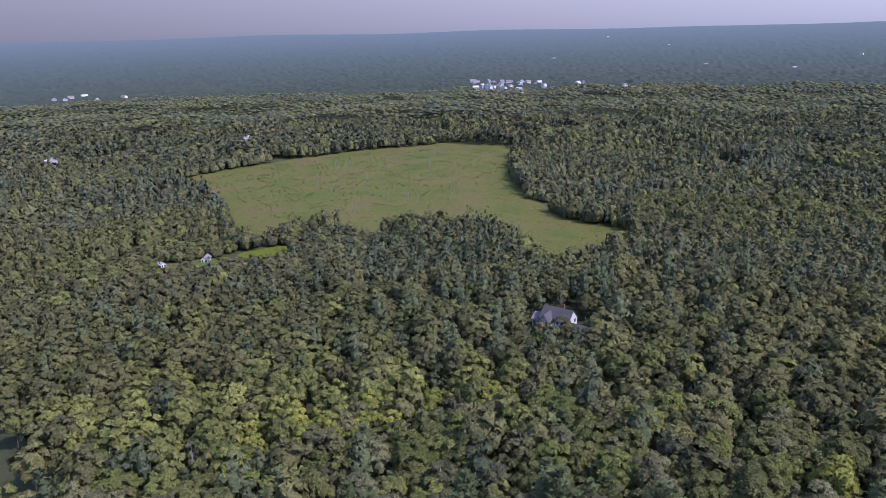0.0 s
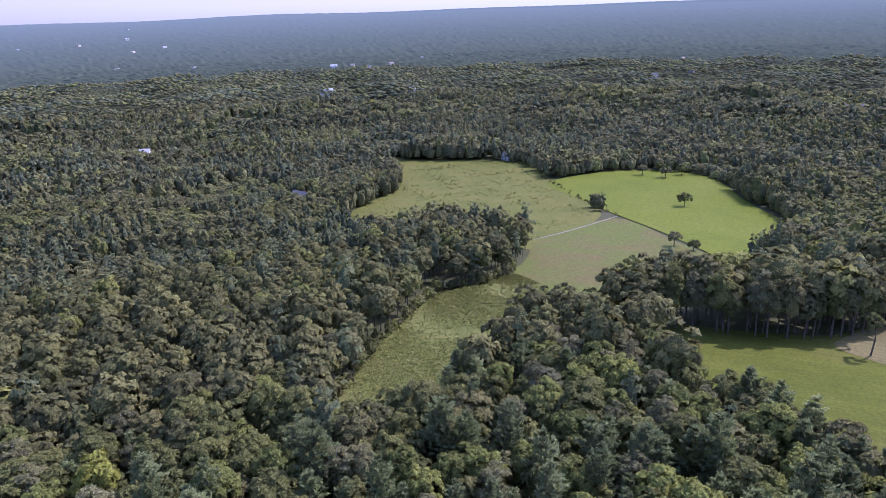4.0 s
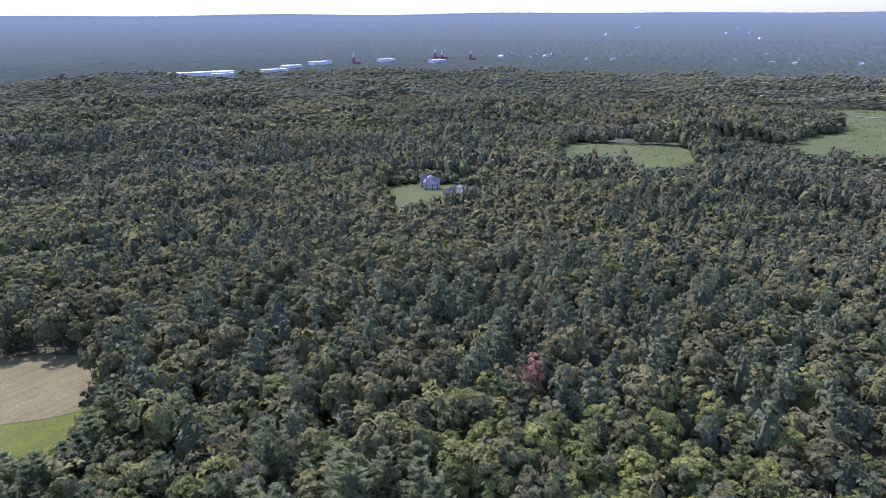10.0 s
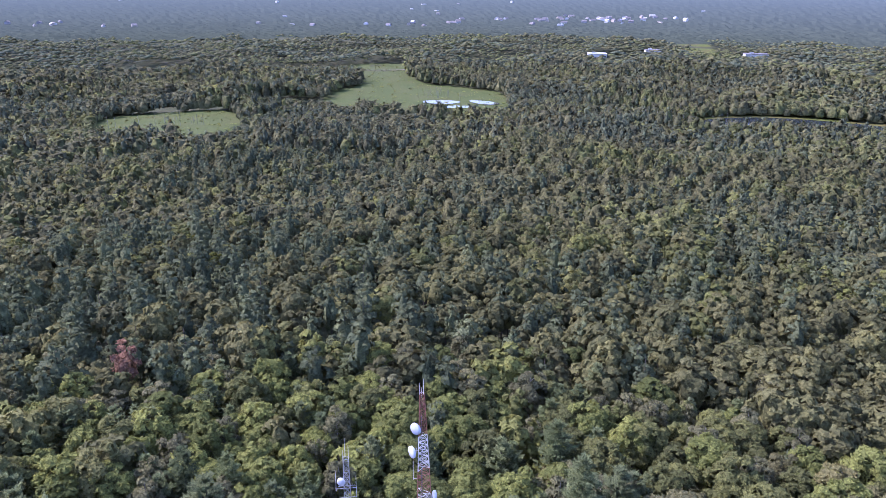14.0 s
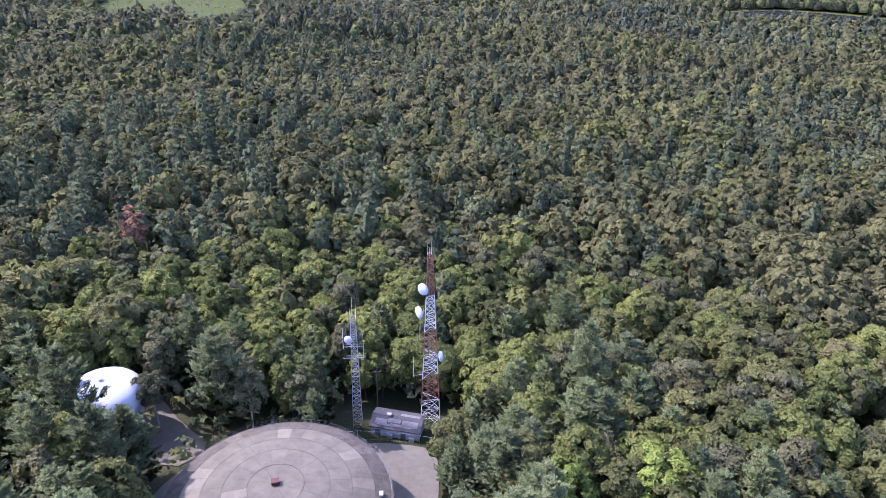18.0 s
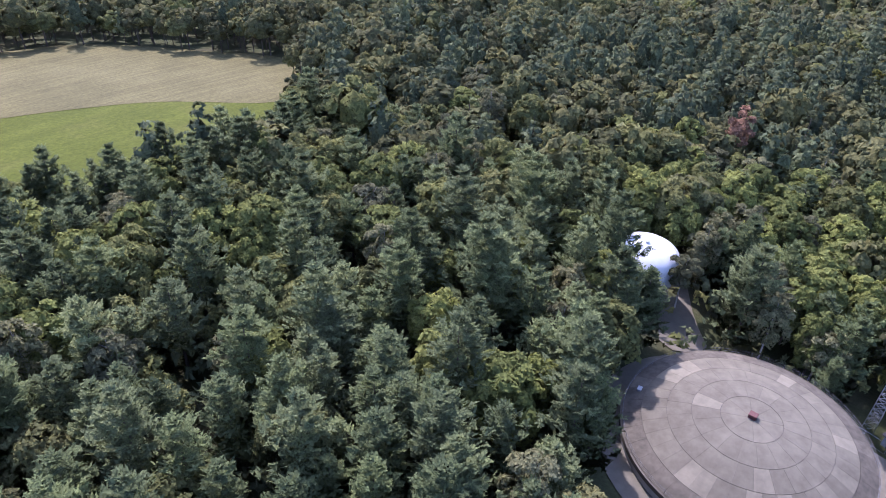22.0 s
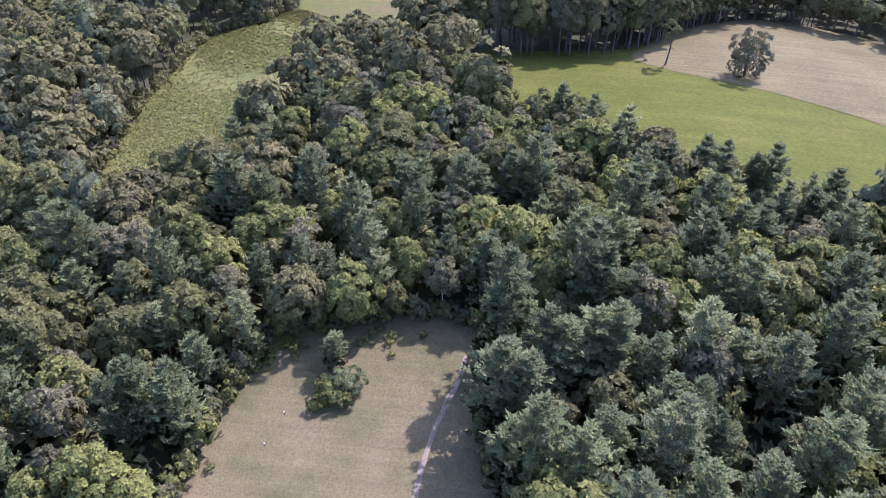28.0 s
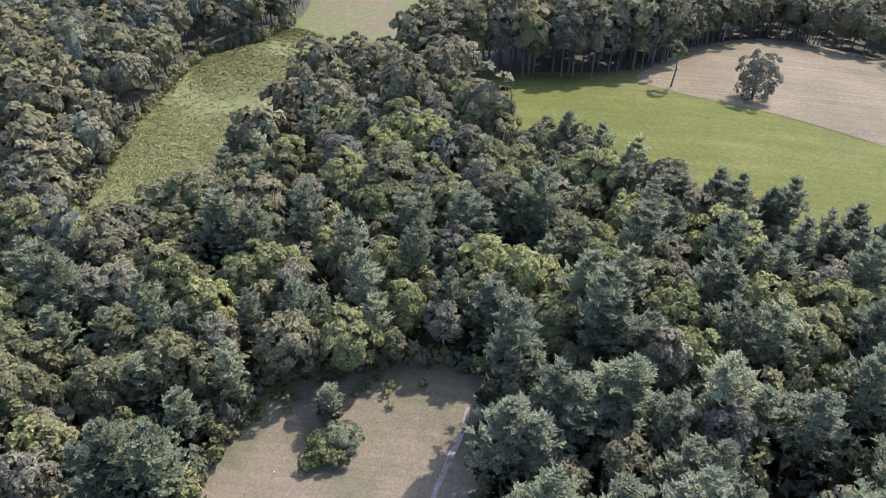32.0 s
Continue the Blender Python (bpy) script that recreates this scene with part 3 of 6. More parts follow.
# long halls on the plain: x, y, heading, length, width, height, roof
HALLS = (
    (1402, -1598, 127, 178, 40, 12, "paleroof"),
    (1330, -1600, 127, 60, 22, 10, "wallc"),
    (1268, -1750, 120, 70, 35, 11, "paleroof"),
    (1290, -1870, 120, 60, 30, 14, "paleroof"),
    (1262, -1990, 115, 70, 30, 16, "paleroof"),
    (1130, -2190, 115, 60, 24, 14, "paleroof"),
    (960, -2230, 110, 60, 26, 13, "paleroof"),
    (1772, -1150, 120, 60, 26, 12, "paleroof"),
    (1800, -1060, 120, 40, 22, 11, "siding"),
    (-691, -1492, 20, 40, 30, 4, "paleroof"),
    (-838, -1514, 20, 34, 26, 3, "greyroof"),
    (-1040, -1420, 20, 50, 22, 3, "greyroof"),
)
# round clear spots: x, y, radius
CLEAR = [(19, -64.8, 20.5), (19, -48, 15), (12, -40, 8), (47.6, -91.5, 7.8), (2, -89, 10), (-9, -86, 7.5), (34, -88, 5), (41, -80, 4.5), (44, -99, 4), (-2, -76, 6.8), (3, -53, 6.5), (-1, -65, 6.8), (-29, -50, 7), (0, -58, 6), (50, 289, 15), (45, 271, 14), (43, 255, 12), (60, 274, 14), (54, 260, 12), (-125, 468, 26), (-152, 470, 18), (-185, 440, 20), (-165, 452, 20), (249, -640, 14), (247, -610, 10), (469, 365, 18), (450, 350, 12), (335, 14, 10), (318, 8, 9), (222, -45, 6), (52.5, -153, 4), (472, 106, 17), (425, 60, 14), (400, 52, 13), (440, 66, 12), (215, -462, 14), (240, -470, 14), (262, -478, 12), (228, -448, 10), (450, 91, 10), (430, 75, 10), (407, 61, 10), (384, 46, 11), (360, 31, 10), (330, 115, 8)]


for hx, hy, turn, long, wide, high, paint in HALLS:
    CLEAR += [(hx, hy, 22 + 0.35 * long), (0.965 * hx, 0.965 * hy, 20 + 0.4 * long)]


def pine_share(x, y):
    """How far pines prevail, 0 to 1, in drifts."""
    s = np.sin(x / 61 + 1.3) + np.sin(y / 53 + 0.4) + np.sin((x + y) / 87 + 2) + np.sin((x - y) / 41)
    p = 0.36 + 0.14 * s
    p = p + 0.30 * np.exp(-(((x - 120) / 75) ** 2 + ((y + 45) / 70) ** 2))
    p = p - 0.45 * np.exp(-(((x + 60) / 100) ** 2 + ((y - 190) / 45) ** 2)) + 0.3 * np.exp(-(((x + 25) / 80) ** 2 + ((y - 270) / 40) ** 2))
    p = p + 0.25 * np.exp(-((x - 5) / 90) ** 2 - ((y + 205) / 60) ** 2) - 0.4 * np.exp(-((x - 12) / 38) ** 2 - ((y + 118) / 24) ** 2) - 0.25 * np.exp(-((x + 60) / 40) ** 2 - ((y + 110) / 60) ** 2)
    p = p - 0.24 * np.exp(-((x - 130) / 100) ** 2 - ((y - 75) / 65) ** 2)
    return np.clip(p, 0.04, 0.9)


def bright_share(x, y):
    s = np.sin(x / 37 + 0.7) + np.sin(y / 43 + 2.1) + np.sin((x - y) / 67)
    s = s + 4.0 * np.exp(-((x - 12) / 38) ** 2 - ((y + 118) / 24) ** 2)
    return np.clip(0.2 + 0.12 * s + 0.6 * np.exp(-(((x + 55) / 100) ** 2 + ((y - 185) / 42) ** 2)), 0.05, 0.9)


NEAR, MIDDLE, FAR, RIM = 185.0, 350.0, 650.0, 2100.0
KINDS = {
    "white_pine": ([pine_crown(s, 11, 6, 4, 4, 17.0 + s % 3 * 1.3, 1.8, 4.3 + 0.4 * (s % 2), 0.74) for s in (1, 2, 3)], (16.0, 0.26, 6, 5), M_PINE, M_BARK, "tall white pine with blue-green plumed branches", "pine", "white pines"),
    "young_pine": ([pine_crown(s, 9, 5, 4, 4, 13.5 + s % 2, 1.6, 3.2 + 0.3 * (s % 2), 0.64) for s in (4, 5, 6)], (12.5, 0.18, 5, 4), M_PINE, M_BARK, "slim young pine standing between taller crowns", "pine", "young pines"),
    "oak": ([broad_crown(s, 1250, 30, 14.2, 1.0, 4.7, 0.64) for s in (11, 12, 13)], (11, 0.28, 6, 6), M_OAK, M_BARK, "dark olive oak with a rounded lumpy crown", "tree", "oaks"),
    "young_oak": ([broad_crown(s, 760, 20, 11.8, 0.6, 3.3, 0.6) for s in (14, 15, 16)], (9.5, 0.2, 5, 5), M_OAK, M_BARK, "young oak with a narrow olive-brown crown", "tree", "young oaks"),
    "maple": ([broad_crown(s, 1250, 28, 14.2, 0.8, 4.9, 0.66) for s in (21, 22, 23)], (11, 0.24, 6, 6), M_MAPLE, M_BARK, "bright green maple with a dense round crown", "tree", "maples"),
    "aspen": ([broad_crown(s, 760, 18, 13.4, 3.0, 3.3, 0.58) for s in (35, 36, 37)], (13, 0.17, 6, 6), M_ASPEN, M_PALE, "yellow-green aspen with pale stems showing", "tree", "aspens"),
    "ash": ([broad_crown(s, 900, 20, 14.6, 2.2, 3.6, 0.6) for s in (31, 32, 33)], (14, 0.2, 6, 6), M_ASH, M_PALE, "slender grey-green ash with an open crown", "tree", "ashes"),
}
x, y = spread(0, NEAR, 6.3, 5, -50, 250)
order = np.argsort(np.hypot(x - 10, y - 10))
left = {k: 300 for k in KINDS}
stock = {}
for name, (crowns, (high, thick, sides, limbs), leaf, wood, label, category, group) in KINDS.items():
    stock[name] = [tree_thing(name, c, trunk_tris(high, thick, sides, limbs, 50 + i), leaf, wood, label, category, group) for i, c in enumerate(crowns)]
used = set()
spare = []
for i in order:
    p, b = pine_share(x[i], y[i]), bright_share(x[i], y[i])
    u, v = rng.uniform(), rng.uniform()
    small = rng.uniform() < 0.42
    name = ("young_pine" if small else "white_pine") if u < p else "aspen" if v < b and b > 0.55 and y[i] > 100 else "maple" if v < b else "ash" if v > 0.82 else "young_oak" if small else "oak"
    scale = rng.uniform(0.76, 1.18) * (0.80 if math.hypot(x[i] - 74, y[i] - 36) < 46 and y[i] > 20 else 1.0)
    if left[name] == 0:
        spare.append((x[i], y[i], scale, name))
        continue
    left[name] -= 1
    k = int(rng.integers(0, 3))
    m = pose(x[i], y[i], float(land(x[i], y[i])), 0, 0, rng.uniform(0, 360))
    ob = stock[name][k]
    if (name, k) in used:
        ob = copy_thing(ob, m)
    else:
        used.add((name, k))
        ob.matrix_basis = m
    ob.scale = (scale, scale, scale ** 0.6 * rng.uniform(0.88, 1.12))


def stands(x, y, size=75.0):
    """For every place two numbers, 0 to 1, shared by the irregular stand of trees that it lies in."""
    gx, gy = np.floor(x / size), np.floor(y / size)
    best, one, two = np.full(x.shape, 1e9), np.zeros(x.shape), np.zeros(x.shape)

    def chance(i, j, k):
        v = np.sin(i * 127.1 + j * 311.7 + k * 74.7) * 43758.5453
        return v - np.floor(v)

    for di in (-1, 0, 1):
        for dj in (-1, 0, 1):
            i, j = gx + di, gy + dj
            d = np.hypot((i + chance(i, j, 1)) * size - x, (j + chance(i, j, 2)) * size - y) + 6 * np.sin(x / 9 + y / 13)
            near = d < best
            best, one, two = np.where(near, d, best), np.where(near, chance(i, j, 3), one), np.where(near, chance(i, j, 4), two)
    return one, two


def woods(name, label, xs, ys, make, scales, seed, leaf_stuff=None, full=0.62):
    """Many trees of a few shapes, joined into one mesh."""
    r = np.random.default_rng(seed)
    parts, tree, tuft, index, facing = [], [], [], [], []
    z = land(xs, ys)
    p = pine_share(xs, ys)
    tall, sort = stands(xs, ys)
    off = np.clip((np.hypot(xs, ys) - 260) / 200, 0, 1)
    tall = 1 + off * (np.where(tall < 0.13, 0.6, 0.80 + 0.42 * tall + 0.10 * np.sin(xs / 47 + np.sin(ys / 61)) + 0.10 * np.sin(ys / 39 + 1.3 * np.sin(xs / 71))) - 1) - 0.25 * np.clip((np.hypot(xs, ys) - 1300) / 300, 0, 1)
    p = np.clip(p * (1 - 0.45 * off) + off * 0.5 * (sort - 0.45), 0.02, 0.95)
    pine = r.uniform(0, 1, len(xs)) < p
    bright = r.uniform(0, 1, len(xs)) < bright_share(xs, ys) + off * 0.35 * (sort < 0.3)
    low = np.clip(1.5 * np.exp(-((xs - 540) / 170) ** 2 - ((ys + 195) / 115) ** 2) - 0.1, 0, 1)
    bright |= r.uniform(0, 1, len(xs)) < low * 1.2
    pine &= r.uniform(0, 1, len(xs)) > low
    stand = np.exp(-((xs + 55) / 110) ** 4 - ((ys - 185) / 50) ** 4)
    far = np.clip((np.hypot(xs, ys) - 500) / 400, 0, 1)
    drift = 1 + far * (0.14 * np.sin(xs / 71 + 2 * np.sin(ys / 97)) + 0.14 * np.sin(ys / 53 + 2 * np.sin(xs / 83)))
    hue = np.where(pine, r.uniform(0, 0.36, len(xs)), np.where(bright, r.uniform(0.75, 0.9, len(xs)) * (1 - np.maximum(stand, low)) + (r.uniform(0.88, 0.97, len(xs)) + 0.04 * low) * np.maximum(stand, low), r.uniform(0.42, 0.74, len(xs))))
    for isp in (True, False):
        shapes = make(isp)
        which = np.where(pine == isp)[0]
        kind = r.integers(0, len(shapes), len(which))
        for k, shape in enumerate(shapes):
            ids = which[kind == k]
            if len(ids) == 0:
                continue
            leaf, trunk = shape
            a = r.uniform(0, 2 * np.pi, len(ids))
            s = r.uniform(*scales, len(ids)) * (1 - 0.4 * low[ids]) * (1 + 0.75 * np.exp(-((xs[ids] - 240) / 24) ** 2 - ((ys[ids] - 10) / 42) ** 2) + 0.4 * np.exp(-((xs[ids] - 290) / 30) ** 2 - ((ys[ids] + 45) / 40) ** 2)) * drift[ids]
            c, sn = np.cos(a) * s, np.sin(a) * s
            for tris, mi in ((leaf, 0), (trunk, 1)):
                if tris is None:
                    continue
                t = np.empty((len(ids), len(tris), 3, 3), np.float32)
                t[..., 0] = tris[None, ..., 0] * c[:, None, None] - tris[None, ..., 1] * sn[:, None, None] + xs[ids][:, None, None]
                t[..., 1] = tris[None, ..., 0] * sn[:, None, None] + tris[None, ..., 1] * c[:, None, None] + ys[ids][:, None, None]
                t[..., 2] = tris[None, ..., 2] * (s ** 0.7 * tall[ids] * r.uniform(0.82, 1.2, len(ids)))[:, None, None] + z[ids][:, None, None]
                parts.append(t.reshape(-1, 3))
                tree.append(np.repeat(hue[ids], len(tris)))
                tuft.append(r.uniform(0, 1, len(ids) * len(tris)))
                own = rounded(tris, full, corners=True)
                turned = np.empty((len(ids), len(own), 3), np.float32)
                turned[..., 0] = own[None, :, 0] * np.cos(a)[:, None] - own[None, :, 1] * np.sin(a)[:, None]
                turned[..., 1] = own[None, :, 0] * np.sin(a)[:, None] + own[None, :, 1] * np.cos(a)[:, None]
                turned[..., 2] = own[None, :, 2]
                facing.append(turned.reshape(-1, 3))
                index.append(np.full(len(ids) * len(tris), mi))
    v = np.concatenate(parts)
    ob = link_mesh(name, v, np.arange(len(v)).reshape(-1, 3), [leaf_stuff or M_WOODS, M_BARK], {"tree": np.concatenate(tree), "tuft": np.concatenate(tuft), "round": np.concatenate(facing)}, np.concatenate(index))
    return tagged(ob, label, "woods", kind="stuff")


def middle_shapes(isp):
    if isp:
        return [(cone_crown(s, 225, 16, 15.5 + 1.2 * (s % 3), 3.0, 4.1, 0.82), trunk_tris(14, 0.24, 3, 0, s)) for s in (41, 42, 43)]
    return [(broad_crown(s, 225, 12, 13.5 + 1.2 * (s % 2), 3.2, 4.5, 0.84, low=-0.05), trunk_tris(11, 0.26, 3, 0, s)) for s in (44, 45, 46, 47)]


def far_shapes(isp):
    if isp:
        return [(cone_crown(s, 46, 12, 16.0, 2.5, 4.2, 1.4), None) for s in (51, 52, 53)]
    return [(np.concatenate([lump_crown(s, 6, 2, 12.4, 1.5, 4.3, 0.3), broad_crown(s, 26, 8, 13.6, 3.0, 5.3, 1.25, core=False, low=-0.1)]), None) for s in (54, 55, 56, 57)]


def rim_shapes(isp):
    if isp:
        return [(cone_crown(s, 20, 9, 15.5, 3.0, 4.4, 2.1), None) for s in (61, 62, 63, 64)]
    return [(np.concatenate([lump_crown(s, 5, 2, 12.0, 2.0, 4.9, 0.32), broad_crown(s, 10, 6, 13.2, 3.0, 5.6, 1.7, core=False, low=0.1)]), None) for s in (65, 66, 67, 68)]


def mist_shapes(isp):
    if isp:
        return [(cone_crown(s, 12, 7, 15.0, 5.0, 4.4, 2.7)[:-15], None) for s in (81, 82, 83, 84)]
    return [(np.concatenate([lump_crown(s, 5, 1, 11.6, 3.0, 5.4, 0.34), broad_crown(s, 5, 5, 12.6, 4.0, 5.6, 2.3, core=False, low=0.2)]), None) for s in (85, 86, 87, 88)]


def last_shapes(isp):
    r = np.random.default_rng(65 + isp)
    return [(dome_tris(0, 0, 7.0 + r.uniform(-2, 2), 5.4, 5.0, 4, r, -0.9)[::3], None) for _ in range(9)]


mx, my = spread(NEAR, MIDDLE, 8.0, 15)
wx, wy = spread(0, NEAR, 7.5, 55, 250, 310)
mx, my = np.concatenate([mx, wx]), np.concatenate([my, wy])
if spare:
    mx = np.concatenate([mx, [q[0] for q in spare]])
    my = np.concatenate([my, [q[1] for q in spare]])
def low_shapes(isp):
    return [(broad_crown(s, 18, 6, 5.2, 0.1, 2.7, 1.05, core=False, low=-0.1), None) for s in (91, 92, 93)]


ux, uy = spread(0, NEAR, 4.6, 21, -50, 250)
woods("undergrowth", "saplings and undergrowth between the trees", ux, uy, low_shapes, (0.6, 1.2), 70)
woods("woods", "dense mixed woods of pine, oak and maple", mx, my, middle_shapes, (0.72, 1.38), 71)
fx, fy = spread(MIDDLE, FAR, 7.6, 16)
woods("distant_woods", "dense mixed woods further down the hill", fx, fy, far_shapes, (0.75, 1.25), 72, M_HALF_HAZED, 0.74)
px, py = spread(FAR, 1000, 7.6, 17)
woods("far_woods", "far woods over the plain, crown by crown", px, py, rim_shapes, (0.75, 1.3), 73, M_HAZED, 0.78)
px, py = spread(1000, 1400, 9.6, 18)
woods("far_woods", "far woods over the plain, crown by crown", px, py, mist_shapes, (0.95, 1.6), 74, M_HAZED, 0.78)
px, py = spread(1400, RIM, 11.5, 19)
woods("far_woods", "far woods over the plain, crown by crown", px, py, last_shapes, (1.3, 2.0), 75, M_HAZED)

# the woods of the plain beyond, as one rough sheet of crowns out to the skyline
n = Nodes("painted_haze_plain")
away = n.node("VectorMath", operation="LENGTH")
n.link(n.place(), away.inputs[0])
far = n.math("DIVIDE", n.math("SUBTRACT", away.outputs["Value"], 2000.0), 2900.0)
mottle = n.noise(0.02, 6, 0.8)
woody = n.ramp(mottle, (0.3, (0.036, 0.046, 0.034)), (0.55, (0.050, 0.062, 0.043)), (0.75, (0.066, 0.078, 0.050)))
# haze painted in: base darkens and a blue glow grows towards the rim
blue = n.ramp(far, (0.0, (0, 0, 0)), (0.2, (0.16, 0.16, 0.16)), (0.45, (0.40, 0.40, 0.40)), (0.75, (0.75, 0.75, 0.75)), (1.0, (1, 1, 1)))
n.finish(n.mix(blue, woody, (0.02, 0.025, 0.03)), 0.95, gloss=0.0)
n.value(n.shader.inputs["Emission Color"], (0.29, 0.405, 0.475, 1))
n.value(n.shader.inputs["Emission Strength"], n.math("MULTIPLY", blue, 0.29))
rr = np.concatenate([np.arange(2060, 2600, 16.0), np.geomspace(2600, 4840, 40)])
tt = np.radians(np.linspace(-50, 245, 1100))
jr = rng.uniform(-5, 5, (len(rr), len(tt)))
bx, by = (rr[:, None] + jr) * np.sin(tt)[None], (rr[:, None] + jr) * np.cos(tt)[None]
bz = land(bx, by) + rng.uniform(5, 11, bx.shape) * np.clip((rr[:, None] - 2060) / 90, 0.02, 1) * np.clip(1.25 - (rr[:, None] - 2060) / 3000, 0.25, 1)
bz += np.clip((rr[:, None] - 4100) / 700, 0, 1) * (7 + 5 * np.sin(5 * tt) * np.sin(11 * tt + 1) + 3 * np.sin(23 * tt))[None]
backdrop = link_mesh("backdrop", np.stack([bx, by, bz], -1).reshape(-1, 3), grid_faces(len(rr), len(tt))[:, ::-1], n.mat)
tagged(backdrop, "wooded plain with painted blue haze running to the skyline", "backdrop", kind="structure")

# the plain haze of the low sky behind it
n = Nodes("low_sky")
high = n.node("SeparateXYZ")
n.link(n.place(), high.inputs[0])
up = n.math("DIVIDE", n.math("SUBTRACT", high.outputs[2], 90.0), 1000.0)
glow = n.ramp(up, (0.0, (0.175, 0.20, 0.225)), (0.12, (0.235, 0.25, 0.265)), (0.5, (0.34, 0.36, 0.38)), (1.0, (0.48, 0.53, 0.60)))
sunny = n.math("ADD", n.math("MULTIPLY", high.outputs[0], 0.6 * math.sin(sh) / 4870), n.math("MULTIPLY", high.outputs[1], 0.6 * math.cos(sh) / 4870))
n.finish((0.0, 0.0, 0.0), 1.0, gloss=0.0)
n.value(n.shader.inputs["Emission Color"], glow)
n.value(n.shader.inputs["Emission Strength"], n.math("ADD", sunny, 1.12))
a = np.linspace(0, 2 * np.pi, 160, endpoint=False)
hz = np.array([0.0, 180.0, 340.0, 520.0])
ring = np.stack([np.broadcast_to(4870 * np.sin(a), (4, 160)), np.broadcast_to(4870 * np.cos(a), (4, 160)), np.broadcast_to(hz[:, None], (4, 160))], -1)
low_sky = link_mesh("backdrop_sky", ring.reshape(-1, 3), grid_faces(4, 160, True), n.mat, smooth=True)
tagged(low_sky, "grey-lilac haze of the low sky round the horizon", "sky", kind="structure")

# ------------------------------------------------------------------ built things: materials


def plain(name, dark, light, rough=0.8, scale=1.5, metal=0.0, gloss=0.3, each=0.0, bump=0.02):
    """Paint, metal, stone: mottled at two scales; each: how far one piece differs from the next."""
    n = Nodes(name)
    v, w = n.noise(scale, 5, 0.65), n.noise(scale * 0.12, 3, 0.6)
    colour = n.ramp(n.math("ADD", n.math("MULTIPLY", v, 0.6), n.math("MULTIPLY", w, 0.4)), (0.32, dark), (0.66, light))
    if each:
        r = n.node("ObjectInfo").outputs["Random"]
        colour = n.mix(1.0, colour, n.ramp(r, (0.0, (1 - 0.4 * each,) * 3), (0.82, (1, 1, 1)), (0.9, (1 + 1.6 * each,) * 3), (1.0, (1 + 2 * each,) * 3)), "MULTIPLY")
    return n.finish(colour, rough, metal, bump=v, depth=bump, strength=0.5, gloss=gloss)


M_CONC = plain("weathered_concrete", (0.104, 0.091, 0.064), (0.182, 0.160, 0.113), 0.9, 0.5, each=0.2)
M_RIMC = plain("stained_concrete_rim", (0.054, 0.046, 0.034), (0.144, 0.124, 0.090), 0.9, 0.8, each=0.13)
M_JOINT = plain("dark_joint_filler", (0.078, 0.068, 0.055), (0.115, 0.10, 0.082), 0.95, 1.0)
M_WALLC = plain("pale_concrete_wall", (0.26, 0.26, 0.25), (0.44, 0.43, 0.41), 0.85, 0.6)
M_ROAD = plain("worn_pale_asphalt", (0.118, 0.106, 0.078), (0.172, 0.154, 0.114), 0.95, 0.8)
M_DIRT = plain("sandy_track", (0.14, 0.125, 0.09), (0.22, 0.195, 0.15), 0.95, 1.2)
M_WHITE = plain("white_paint", (0.46, 0.48, 0.50), (0.60, 0.61, 0.61), 0.45, 0.4)
M_SIDING = plain("white_siding", (0.42, 0.43, 0.43), (0.56, 0.56, 0.54), 0.6, 1.2)
M_BEIGE = plain("beige_siding", (0.34, 0.30, 0.26), (0.46, 0.42, 0.37), 0.7, 1.2)
M_GREYW = plain("grey_siding", (0.22, 0.22, 0.23), (0.32, 0.32, 0.33), 0.7, 1.2)
M_BRICK = plain("red_brick", (0.16, 0.075, 0.055), (0.26, 0.12, 0.09), 0.9, 2.5)
M_SHINGLE = plain("dark_shingles", (0.045, 0.043, 0.045), (0.10, 0.095, 0.095), 0.9, 2.0)
M_GREYROOF = plain("grey_shingles", (0.13, 0.12, 0.12), (0.22, 0.21, 0.205), 0.9, 2.0)
M_PALEROOF = plain("pale_roof_membrane", (0.34, 0.35, 0.36), (0.48, 0.48, 0.48), 0.6, 0.2)
M_STEEL = plain("galvanised_steel", (0.36, 0.37, 0.38), (0.55, 0.56, 0.57), 0.45, 3.0, metal=0.6)
M_REDP = plain("faded_orange_red_paint", (0.20, 0.085, 0.055), (0.32, 0.15, 0.10), 0.6, 2.0)
M_WHITEP = plain("chalky_white_paint", (0.50, 0.49, 0.48), (0.68, 0.67, 0.65), 0.55, 2.0)
M_DISH = plain("pale_blue_grey_radome", (0.46, 0.49, 0.56), (0.60, 0.63, 0.70), 0.5, 1.0)
M_RUST = plain("rust_red_hatch_paint", (0.10, 0.042, 0.036), (0.16, 0.07, 0.058), 0.7, 4.0)
M_POLE = plain("weathered_pole_wood", (0.08, 0.065, 0.05), (0.17, 0.14, 0.115), 0.9, 3.0)
M_DOOR = plain("grey_steel_door", (0.10, 0.10, 0.11), (0.16, 0.16, 0.17), 0.5, 2.0)
n = Nodes("window_glass")
M_GLASS = n.finish((0.03, 0.04, 0.05), 0.08, gloss=0.8)


def water(name, colour):
    n = Nodes(name)
    r = n.noise(0.6, 3, 0.6)
    return n.finish(n.ramp(n.noise(0.05, 3, 0.5), (0.3, colour), (0.7, tuple(1.6 * c for c in colour))), 0.06, bump=r, depth=0.03, strength=0.2, gloss=0.7)


M_WATER = water("still_water", (0.020, 0.026, 0.030))
M_POOL = plain("turquoise_pool_water", (0.16, 0.38, 0.52), (0.22, 0.46, 0.60), 0.15, 0.5)

# ------------------------------------------------------------------ built things: shapes


